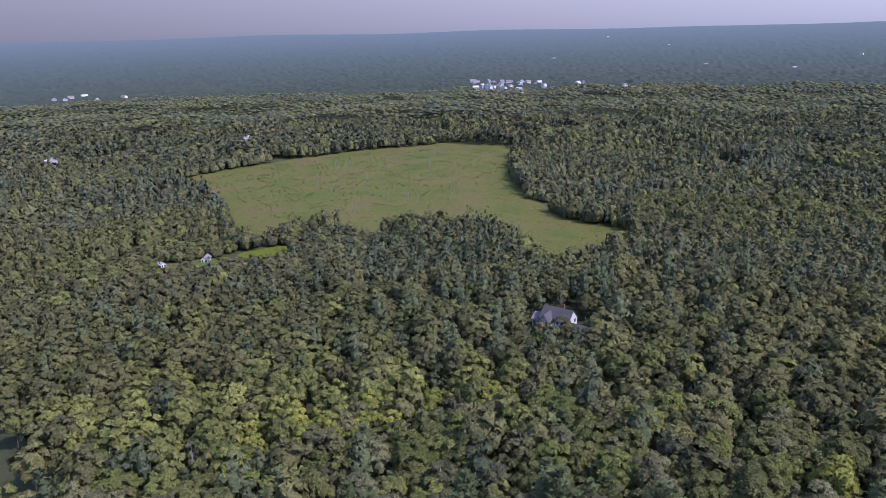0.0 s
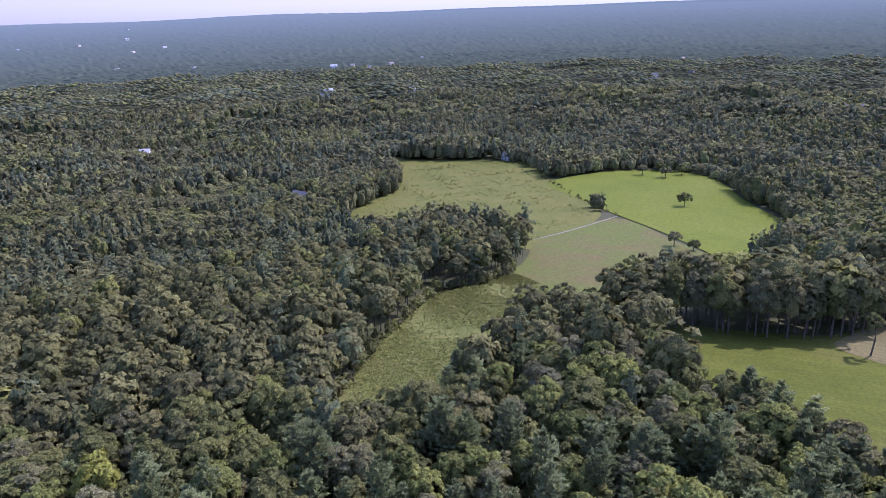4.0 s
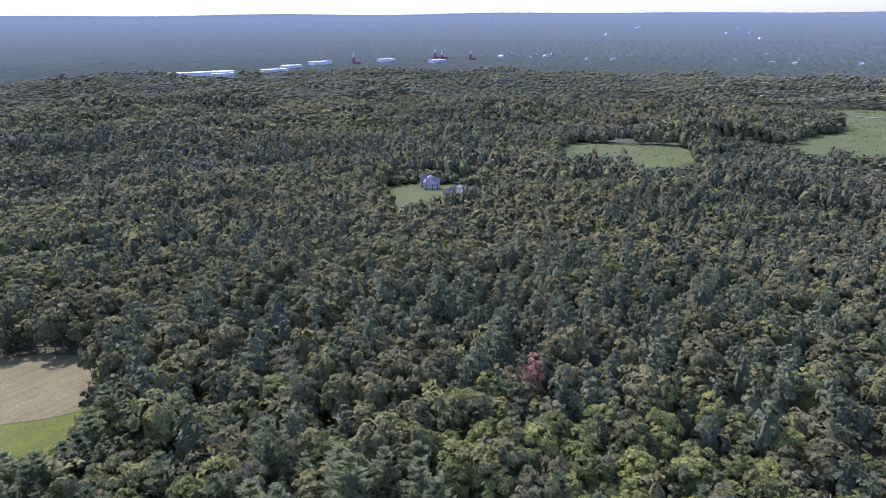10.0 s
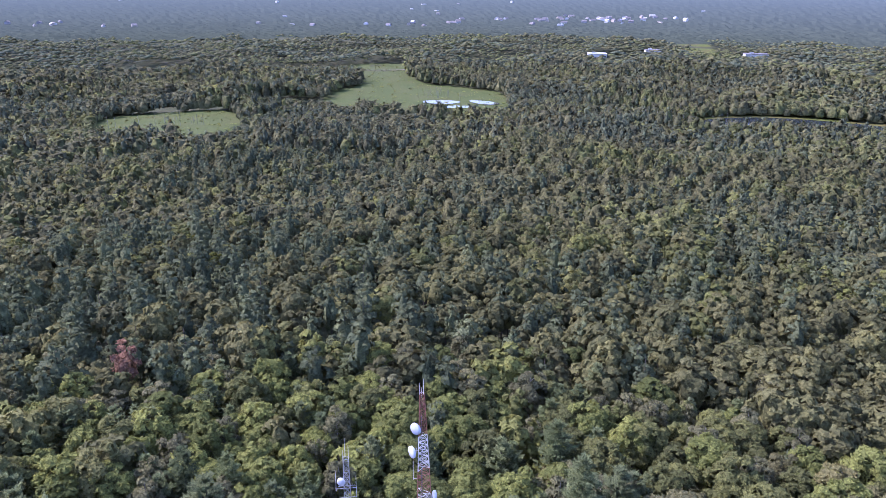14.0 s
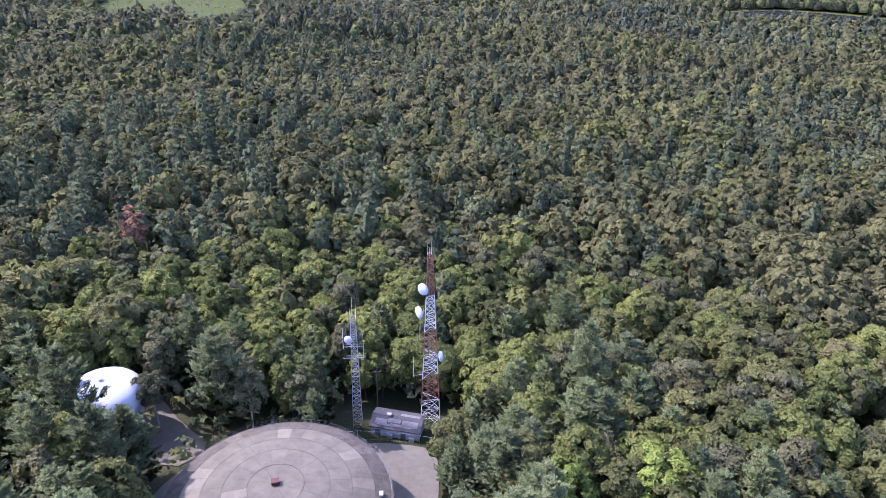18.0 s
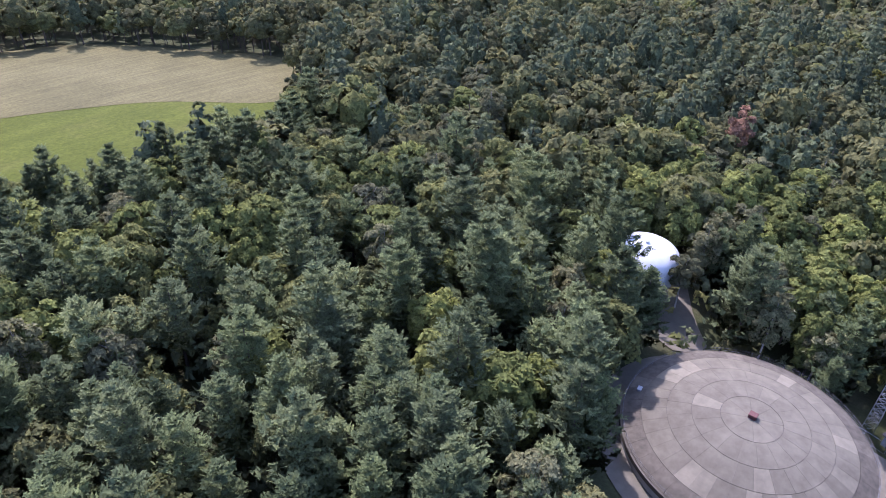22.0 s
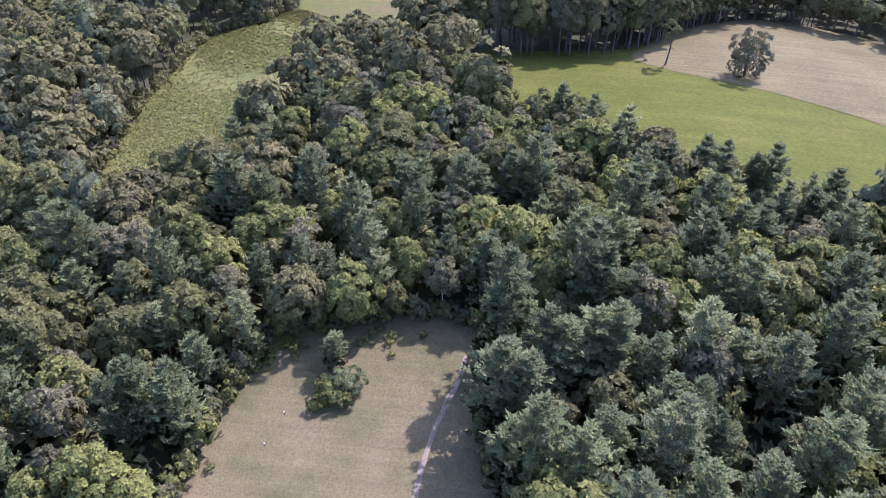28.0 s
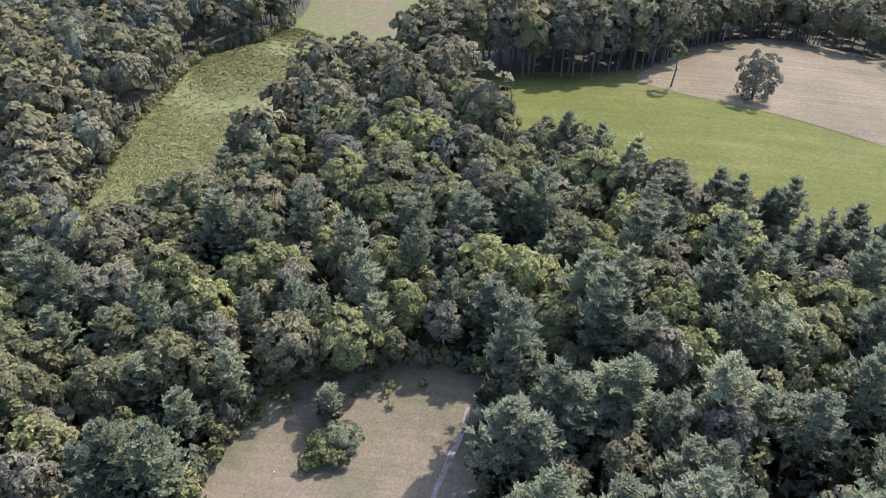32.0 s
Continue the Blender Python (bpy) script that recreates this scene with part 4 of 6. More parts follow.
class Solid:
    """Gathers boxes, tubes and prisms into one mesh."""

    def __init__(self):
        self.v, self.f = [], []

    def add(self, v, f):
        k = len(self.v)
        self.v += [tuple(map(float, p)) for p in v]
        self.f += [tuple(k + i for i in q) for q in f]
        return self

    def box(self, x, y, z, a, b, c, bevel=0.0):
        """Centre x, y, bottom z, sizes a, b, c; the top edges drawn in by bevel."""
        v = [(x + sx * a / 2, y + sy * b / 2, z) for sx, sy in ((-1, -1), (1, -1), (1, 1), (-1, 1))]
        if bevel:
            v += [(x + sx * a / 2, y + sy * b / 2, z + c - bevel) for sx, sy in ((-1, -1), (1, -1), (1, 1), (-1, 1))]
        v += [(x + sx * (a / 2 - bevel), y + sy * (b / 2 - bevel), z + c) for sx, sy in ((-1, -1), (1, -1), (1, 1), (-1, 1))]
        f = [(3, 2, 1, 0)]
        n = len(v) // 4
        for k in range(n - 1):
            f += [(4 * k + i, 4 * k + (i + 1) % 4, 4 * k + 4 + (i + 1) % 4, 4 * k + 4 + i) for i in range(4)]
        f += [tuple(4 * (n - 1) + i for i in range(4))]
        return self.add(v, f)

    def tube(self, a, b, ra, rb=None, k=6, caps=True):
        a, b = Vector(a), Vector(b)
        rb = ra if rb is None else rb
        w = (b - a).normalized()
        u = w.cross(Vector((0.31, 0.93, 0.17))).normalized()
        q = w.cross(u)
        v = []
        for c, r in ((a, ra), (b, rb)):
            v += [c + (u * math.cos(2 * math.pi * i / k) + q * math.sin(2 * math.pi * i / k)) * r for i in range(k)]
        f = [(i, (i + 1) % k, k + (i + 1) % k, k + i) for i in range(k)]
        if caps:
            f += [tuple(range(k - 1, -1, -1)), tuple(range(k, 2 * k))]
        return self.add(v, f)

    def lathe(self, profile, k=32, x=0.0, y=0.0):
        """Turns (radius, height) pairs round the vertical through x, y."""
        v = [(x + r * math.cos(2 * math.pi * i / k), y + r * math.sin(2 * math.pi * i / k), z) for r, z in profile for i in range(k)]
        f = [(j * k + i, j * k + (i + 1) % k, (j + 1) * k + (i + 1) % k, (j + 1) * k + i) for j in range(len(profile) - 1) for i in range(k)]
        return self.add(v, f)

    def mesh(self, name, material, smooth=False):
        me = bpy.data.meshes.new(name)
        me.from_pydata(self.v, [], self.f)
        me.materials.append(material)
        if smooth:
            me.polygons.foreach_set("use_smooth", [True] * len(me.polygons))
        me.update()
        return me


def part(name, solid, material, parent=None, label="", smooth=False):
    """Links a solid, or a mesh already made, as one object under a thing or a part."""
    me = solid if isinstance(solid, bpy.types.Mesh) else solid.mesh(name, material, smooth)
    ob = new(name, me)
    ob.parent = parent
    return tagged(ob, label)


def thing(name, x, y, turn, label, category, group="", z=None, sink=0.0):
    """An empty on the ground at x, y; its own x axis points along the heading turn + 90."""
    root = tagged(new(name), label, category, group)
    root.matrix_basis = pose(x, y, (float(land(x, y)) if z is None else z) - sink, 0, 0, -turn)
    return root


# ------------------------------------------------------------------ the water works on the hill
TX, TY, TR, TZ = 19.1, -64.8, 16.9, 72.9
for pts, mat, nm, lab, lift in (
        ([(TX + 20.8 * math.cos(a), TY + 20.8 * math.sin(a)) for a in np.linspace(0, 2 * math.pi, 28, endpoint=False)], M_ROAD, "service_road", "pale worn asphalt ring round the reservoir", 0.12),
        ([(9, -83), (3, -84.5), (-6, -82), (-8, -79), (-6.5, -70), (-3.5, -60), (1, -62), (4, -76)], M_ROAD, "apron", "pale worn asphalt apron before the shed", 0.2),
        ([(30, -84), (36, -91), (40, -98), (47, -110), (51, -108), (44, -95), (41, -86), (37, -78)], M_ROAD, "lane", "shaded asphalt lane leading into the woods", 0.16),
        ([(-0.8, -66), (-2.2, -60), (0, -52), (4, -47), (9, -43), (3, -43), (-4, -50), (-6, -60)], M_LAWN, "verge", "strip of grass beside the service road", 0.3),
        ([(8, -84), (2, -95), (-10, -97), (-18, -88), (-15, -72), (-12, -58), (-6, -46), (2, -44), (-3, -58), (0, -70)], M_SHADE_TINT, "works_grass", "rough grass and weeds round the masts, coloured dark for shade", 0.06)):
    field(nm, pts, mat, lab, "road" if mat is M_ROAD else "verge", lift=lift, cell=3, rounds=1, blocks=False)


def cap(r):
    return TZ + 0.35 + 3.75 * (1 - (r / TR) ** 2)


tank = tagged(new("reservoir"), "round concrete reservoir with a shallow panelled dome roof", "water tank")
tank.matrix_basis = pose(TX, TY, 0)
part("wall", Solid().lathe([(TR - 0.1, 62.0), (TR, 66.0), (TR, TZ - 0.5)], 72), M_WALLC, tank, "pale streaked concrete wall")
part("rim", Solid().lathe([(TR, TZ - 0.5), (TR + 0.18, TZ - 0.45), (TR + 0.18, TZ + 0.32), (TR - 0.25, TZ + 0.36)], 72), M_RIMC, tank, "stained projecting concrete rim")
part("roof_shell", Solid().lathe([(r, cap(r) - 0.07) for r in np.linspace(TR - 0.15, 0.02, 14)], 72), M_JOINT, tank, "dark roof shell seen in the joints", smooth=True)
RINGS = ((0.6, 4.1, 8), (4.1, 7.8, 18), (7.8, 11.0, 26), (11.0, 14.3, 38), (14.3, TR - 0.1, 38))
for ring, (r0, r1, count) in enumerate(RINGS):
    step = 2 * math.pi / count
    gap = 0.011
    v, f = [], []
    for r in (r0 + 0.025, (r0 + r1) / 2, r1 - 0.025):
        for k in range(4):
            a = -step / 2 + gap / max(r, 1) + (step - 2 * gap / max(r, 1)) * k / 3
            v.append((r * math.cos(a), r * math.sin(a), cap(r)))
    v += [(p[0], p[1], p[2] - 0.09) for p in v]
    f += [(j * 4 + i, j * 4 + i + 4, j * 4 + i + 5, j * 4 + i + 1) for j in range(2) for i in range(3)]
    edge = [0, 1, 2, 3, 7, 11, 10, 9, 8, 4]
    f += [(edge[(i + 1) % 10], edge[i], edge[i] + 12, edge[(i + 1) % 10] + 12) for i in range(10)]
    me = Solid().add(v, [q[::-1] for q in f]).mesh("roof_panel", M_RIMC if ring == 4 else M_CONC)
    for i in range(count):
        o = part("roof_panel", me, None, tank)
        o.rotation_euler[2] = (i + 0.3 * ring) * step
hatch = tagged(new("roof_hatch"), "rust-red roof hatch box at the crown of the dome", "hatch")
hatch.matrix_basis = pose(TX, TY - 0.2, cap(0) - 0.1)
part("hatch_box", Solid().box(0, 0, 0, 1.0, 0.85, 0.6, 0.05), M_RUST, hatch)
part("hatch_lid", Solid().box(0, 0, 0.6, 1.15, 1.0, 0.12, 0.05), M_RUST, hatch, "overhanging red lid")
for ang in (8, 172):
    a = radians(ang)
    vx, vy = TX + 15.2 * math.cos(a), TY + 15.2 * math.sin(a)
    vent = tagged(new("roof_vent"), "small white metal vent box on the dome's rim", "vent", "roof vents")
    vent.matrix_basis = pose(vx, vy, cap(15.2) - 0.05, 0, 0, ang)
    part("vent_box", Solid().box(0, 0, 0, 0.5, 0.8, 0.35, 0.04), M_WALLC, vent)
    part("vent_cap", Solid().box(0, 0, 0.35, 0.65, 0.95, 0.08, 0.03), M_WALLC, vent)
rail = tagged(new("rim_railing"), "thin steel railing round the edge of the dome roof", "railing")
rail.matrix_basis = pose(TX, TY, TZ + 0.3)
post = Solid().tube((TR - 0.12, 0, 0), (TR - 0.12, 0, 1.0), 0.022, k=4).mesh("post", M_DOOR)
for i in range(44):
    part("post", post, None, rail).rotation_euler[2] = i * 2 * math.pi / 44
for z in (0.55, 1.0):
    part("wire", Solid().lathe([(TR - 0.13, z), (TR - 0.11, z + 0.012), (TR - 0.11, z - 0.012), (TR - 0.13, z)], 88), M_DOOR, rail)

wt = thing("white_water_tank", 47.6, -91.5, 0, "white steel water tank with a domed roof among trees", "water tank", sink=1.9)
part("tank_wall", Solid().lathe([(3.6, -1.0), (4.4, 0.6), (5.2, 2.4), (5.8, 4.4), (6.15, 6.6), (6.25, 8.6), (6.1, 9.3)], 40), M_WHITE, wt, "white side wall in shade", smooth=True)
part("tank_roof", Solid().lathe([(6.25, 9.0)] + [(6.25 * math.cos(a), 9.15 + 2.8 * math.sin(a)) for a in np.linspace(0.1, 1.55, 9)] + [(0.01, 11.95)], 40), M_WHITE, wt, "bright white domed roof", smooth=True)
part("roof_vent_cap", Solid().lathe([(0.35, 11.8), (0.35, 12.3), (0.5, 12.35), (0.01, 12.6)], 12), M_WHITE, wt)
ladder = Solid()
for s in (-0.22, 0.22):
    ladder.tube((s, 6.35, 0.5), (s, 6.35, 9.3), 0.03, k=4)
for i in range(28):
    ladder.tube((-0.22, 6.35, 0.7 + i * 0.3), (0.22, 6.35, 0.7 + i * 0.3), 0.02, k=3)
part("ladder", ladder, M_STEEL, wt)


def lattice(root, legs, width0, width1, z0, z1, bays, material, thick, brace):
    """One painted length of a lattice tower."""
    s = Solid()
    corner = [(math.cos(a), math.sin(a)) for a in [2 * math.pi * (i + 0.5) / legs for i in range(legs)]]

    def at(i, z):
        w = width0 + (width1 - width0) * z / HIGH
        return (corner[i % legs][0] * w, corner[i % legs][1] * w, z)

    for b in range(bays):
        za, zb = z0 + (z1 - z0) * b / bays, z0 + (z1 - z0) * (b + 1) / bays
        for i in range(legs):
            s.tube(at(i, za), at(i, zb), thick, k=5, caps=False)
            s.tube(at(i, za), at(i + 1, zb), brace, k=3, caps=False)
            s.tube(at(i + 1, za), at(i, zb), brace, k=3, caps=False)
            s.tube(at(i, zb), at(i + 1, zb), brace, k=3, caps=False)
    part("lattice_section", s, material, root)


def dish(root, x, y, z, heading, size, material=None):
    """A drum dish: a shroud, a bulging radome and a mount."""
    d = part("dish", Solid().lathe([(0.02, -0.25), (size * 0.35, -0.2), (size * 0.5, 0.0), (size * 0.5, 0.35), (size * 0.48, 0.4), (size * 0.3, 0.52), (0.02, 0.58)], 20), material or M_DISH, root, "round radio dish", smooth=True)
    d.matrix_basis = pose(x, y, z, 0, 0, -heading) @ pose(0, 0, 0, -90, 0, 0)
    part("mount", Solid().tube((0, 0, -0.25), (0, 0, -0.9), 0.06, k=5).tube((0, -0.5, -0.7), (0, 0.5, -0.7), 0.05, k=5), M_STEEL, d)


HIGH = 38.0
tower = thing("radio_tower", -8.0, -88.6, 12, "tall red and white painted lattice radio tower", "radio tower", sink=0.2)
for a, b, m, bays in ((0, 7, M_WHITEP, 3), (7, 13, M_REDP, 3), (13, 17.5, M_WHITEP, 3), (17.5, 23, M_REDP, 4), (23, 30, M_WHITEP, 6), (30, 38, M_REDP, 8)):
    lattice(tower, 3, 2.5, 0.5, a, b, bays, m, 0.085, 0.045)
for x, y, z, hd, sz in ((0.9, 0.7, 31.6, 40, 2.1), (1.5, 0.9, 27.0, 60, 2.1), (-2.1, 0.4, 17.2, 262, 1.9)):
    dish(tower, x, y, z, hd, sz)
whips = ((0.3, 0.2, 38, 2.2), (-0.35, 0.2, 38, 3.0), (0.0, -0.4, 37, 2.0), (1.5, 0.2, 20.5, 5.0), (2.6, 0.4, 12.5, 4.5))
for x, y, z, long in whips:
    part("whip_antenna", Solid().tube((x, y, z), (x, y, z + long), 0.045, 0.03, k=5).tube((x, y, z + 0.3), (x * 0.4, y * 0.4, z + 0.3), 0.03, k=4), M_WHITEP, tower)
part("cable_run", Solid().box(0, 0, 0.5, 0.18, 0.12, 33), M_DOOR, tower)

HIGH = 25.0
mast = thing("lattice_mast", 5.0, -90.4, 5, "grey galvanised lattice mast with antennas and a white dish", "radio mast", sink=0.2)
lattice(mast, 4, 1.25, 0.62, 0, 25, 22, M_STEEL, 0.055, 0.03)
dish(mast, 0.9, 0.5, 20.6, 25, 1.5, M_WHITE)
for x, y, z, long in ((1.9, 0.3, 18.5, 4.5), (-1.6, 0.4, 16.0, 5.5), (0.5, 0.4, 24, 3.0), (-0.5, 0.4, 24.5, 3.4), (0.1, -0.5, 25, 3.6)):
    part("whip_antenna", Solid().tube((x, y, z), (x, y, z + long), 0.045, 0.03, k=5), M_WHITEP, mast)
for z in (16.4, 18.9):
    part("arm", Solid().tube((-1.7, 0.4, z), (2.0, 0.3, z), 0.05, k=5).tube((-1.6, -0.3, z), (1.6, -0.3, z), 0.04, k=5), M_STEEL, mast)

pole = thing("utility_pole", 0.6, -95.8, 0, "weathered wooden utility pole behind the shed", "pole")
part("pole_shaft", Solid().tube((0, 0, -1), (0, 0, 10.5), 0.17, 0.11, k=8), M_POLE, pole)
part("crossarm", Solid().box(0, 0, 9.2, 1.8, 0.12, 0.14), M_POLE, pole)


def gable_walls(a, b, h, rise):
    """Walls of a block with gables at both ends of its x axis, open below."""
    v = [(-a / 2, -b / 2, -0.5), (a / 2, -b / 2, -0.5), (a / 2, b / 2, -0.5), (-a / 2, b / 2, -0.5), (-a / 2, -b / 2, h), (a / 2, -b / 2, h), (a / 2, b / 2, h), (-a / 2, b / 2, h), (-a / 2, 0, h + rise), (a / 2, 0, h + rise)]
    return Solid().add(v, [(0, 1, 5, 4), (2, 3, 7, 6), (1, 2, 6, 9, 5), (3, 0, 4, 8, 7), (4, 5, 9, 8), (6, 7, 8, 9)])


def roof_slabs(a, b, h, rise, over=0.4, thick=0.18):
    """Two sloping slabs that meet at a ridge along x."""
    s = Solid()
    k = rise / (b / 2)
    for side in (-1, 1):
        y0, z0, y1, z1 = side * (b / 2 + over), h - over * k, 0.0, h + rise
        v = [(x, yy, zz + t) for t in (0.02, thick) for x, yy, zz in ((-a / 2 - over, y0, z0), (a / 2 + over, y0, z0), (a / 2 + over, y1, z1), (-a / 2 - over, y1, z1))]
        f = [(0, 1, 2, 3), (7, 6, 5, 4), (0, 4, 5, 1), (1, 5, 6, 2), (2, 6, 7, 3), (3, 7, 4, 0)]
        s.add(v, f if side < 0 else [q[::-1] for q in f])
    return s


def hip_roof(a, b, h, rise, over=0.4):
    r = min(a, b) / 2 * 0.85
    A, B = a / 2 + over, b / 2 + over
    v = [(-A, -B, h), (A, -B, h), (A, B, h), (-A, B, h), (-A, -B, h + 0.2), (A, -B, h + 0.2), (A, B, h + 0.2), (-A, B, h + 0.2), (-a / 2 + r, 0, h + rise), (a / 2 - r, 0, h + rise)]
    return Solid().add(v, [(3, 2, 1, 0), (0, 1, 5, 4), (1, 2, 6, 5), (2, 3, 7, 6), (3, 0, 4, 7), (4, 5, 9, 8), (6, 7, 8, 9), (5, 6, 9), (7, 4, 8)])


def block(root, name, x, y, turn, a, b, h, rise, wall, roof, hip=False, storeys=2, per=4, ends=2, z=0.0, panes=True):
    """One gabled or hipped block of a house, as a part with its own roof and windows."""
    w = part(name, gable_walls(a, b, h, 0.0 if hip else rise), wall, root)
    w.matrix_basis = pose(x, y, z, 0, 0, -turn)
    part("roof", hip_roof(a, b, h, rise) if hip else roof_slabs(a, b, h, rise), roof, w)
    if panes:
        frame_me = Solid().box(0, 0, 0, 1.1, 0.16, 1.5).box(0, 0, 0.1, 0.9, 0.2, 1.3).mesh("window", M_GLASS)
        for s in range(storeys):
            zz = 0.9 + s * 2.8
            for i in range(per):
                xx = -a / 2 + a * (i + 0.5) / per
                for yy in (-b / 2, b / 2):
                    part("window", frame_me, None, w).matrix_basis = pose(xx, yy, zz)
            for i in range(ends):
                yy = -b / 2 + b * (i + 0.5) / ends
                for xx in (-a / 2, a / 2):
                    part("window", frame_me, None, w).matrix_basis = pose(xx, yy, zz, 0, 0, 90)
    return w


def chimney(root, x, y, z, h, material=None):
    part("chimney", Solid().box(x, y, z, 0.9, 0.7, h).box(x, y, z + h, 1.1, 0.9, 0.2).box(x, y, z + h + 0.2, 0.4, 0.4, 0.3), material or M_BRICK, root)


shed = thing("equipment_shed", -2.2, -87.6, 24, "small white equipment shed with a dark patched roof", "shed", z=62.3)
part("wall", gable_walls(9.0, 4.6, 2.7, 0.75), M_SIDING, shed, "white painted walls")
part("roof", roof_slabs(9.0, 4.6, 2.7, 0.75, 0.35), M_SHINGLE, shed, "dark grey shingle roof")
rs = Solid()
for i, (x, y, w, d) in enumerate(((-2.6, 1.2, 3.0, 1.2), (0.4, 0.9, 2.4, 0.8), (2.8, 1.3, 2.2, 1.0), (-1.0, 1.75, 4.0, 0.5), (1.9, 1.9, 3.2, 0.4), (-2.2, -1.0, 3.6, 0.9))):
    zz = 2.7 + 0.75 * (1 - abs(y) / 2.3) + 0.19
    k = 0.75 / 2.3 * (1 if y < 0 else -1)
    rs.add([(x - w / 2, y - d / 2, zz - k * d / 2), (x + w / 2, y - d / 2, zz - k * d / 2), (x + w / 2, y + d / 2, zz + k * d / 2), (x - w / 2, y + d / 2, zz + k * d / 2)], [(0, 1, 2, 3)])
part("shingle_patch", rs, M_GREYROOF, shed, "paler worn shingle patches")
for x in (3.2, -1.6):
    d = part("door", Solid().box(x, 2.3, 0, 1.0, 0.12, 2.05), M_DOOR, shed, "grey steel door")
    part("door_frame", Solid().box(x - 0.56, 2.3, 0, 0.1, 0.16, 2.15).box(x + 0.56, 2.3, 0, 0.1, 0.16, 2.15).box(x, 2.3, 2.06, 1.2, 0.16, 0.1), M_WHITE, d)
for x in (0.8, -3.3):
    part("air_conditioner", Solid().box(x, 2.6, 0.7, 1.0, 0.55, 0.9, 0.05), M_STEEL, shed, "grey wall air conditioner")
part("roof_unit", Solid().box(1.6, 0.0, 3.55, 0.9, 0.7, 0.5, 0.04), M_STEEL, shed)
fence = thing("chain_link_fence", 0, 0, 0, "chain-link fence with steel posts before the shed", "fence", z=0.0)
run = [(9.5, -85.2), (5.5, -85.8), (2.0, -85.2), (-2.0, -84.2), (-5.5, -83.0), (-8.5, -81.5), (-10.5, -84.0)]
fp = Solid().tube((0, 0, 0), (0, 0, 2.1), 0.035, k=5).mesh("post", M_STEEL)
for (x0, y0), (x1, y1) in zip(run, run[1:]):
    z0, z1 = float(land(x0, y0)), float(land(x1, y1))
    part("post", fp, None, fence).matrix_basis = pose(x0, y0, z0)
    part("rail", Solid().tube((x0, y0, z0 + 2.05), (x1, y1, z1 + 2.05), 0.025, k=4).tube((x0, y0, z0 + 0.1), (x1, y1, z1 + 0.1), 0.012, k=3), M_STEEL, fence)
hut = thing("pump_house", -29.5, -49.5, 30, "small grey-roofed block building with a whip antenna", "building")
part("wall", Solid().box(0, 0, -0.5, 6.5, 5, 3.6), M_WALLC, hut)
part("roof", Solid().box(0, 0, 3.1, 7, 5.5, 0.3, 0.05), M_PALEROOF, hut, "pale flat roof")
part("whip_antenna", Solid().tube((2.5, 1.8, 3), (2.5, 1.8, 8), 0.05, k=5), M_WHITEP, hut)

# ------------------------------------------------------------------ houses
h = thing("house", 50, 289, 36, "white house with dark roofs, a front gable and a garage wing", "house", sink=0.2)
block(h, "main_block", 0, 0, 0, 13.5, 9, 5.4, 4.2, M_SIDING, M_SHINGLE)
block(h, "front_wing", -3.0, -5.2, 90, 6, 4.6, 5.2, 3.2, M_SIDING, M_SHINGLE, per=2)
block(h, "garage", 10.5, -5.0, 0, 9.5, 7.2, 2.9, 3.2, M_SIDING, M_SHINGLE, storeys=1, per=2)
block(h, "side_room", -9.0, 0.5, 0, 5, 7, 3.2, 2.2, M_SIDING, M_GREYROOF, storeys=1, per=2)
chimney(h, 1.5, 1.6, 8.2, 2.4)

for nm, x, y, turn, wall, roof, lab in (("mansion", 264, -570, 70, M_BEIGE, M_GREYROOF, "large beige house with steep grey hipped roofs"), ("mansion", 219, -537, 20, M_GREYW, M_GREYROOF, "large grey stone house with steep gables")):
    h = thing(nm, x, y, turn, lab, "house", "hill houses", sink=0.3)
    block(h, "main_block", 0, 0, 0, 17, 11, 6.4, 5.6, wall, roof, hip=True, per=5)
    block(h, "gable_wing", -5, -5.5, 90, 7, 6.5, 6.2, 5.0, wall, roof, per=2)
    block(h, "gable_wing", 6, 5.5, 90, 6.5, 6, 6.0, 4.6, wall, roof, per=2)
    block(h, "garage", 12.5, 2, 90, 9, 8.5, 4.0, 4.0, wall, roof, storeys=1, per=2)
    chimney(h, -6, 2.5, 8.5, 5.0)
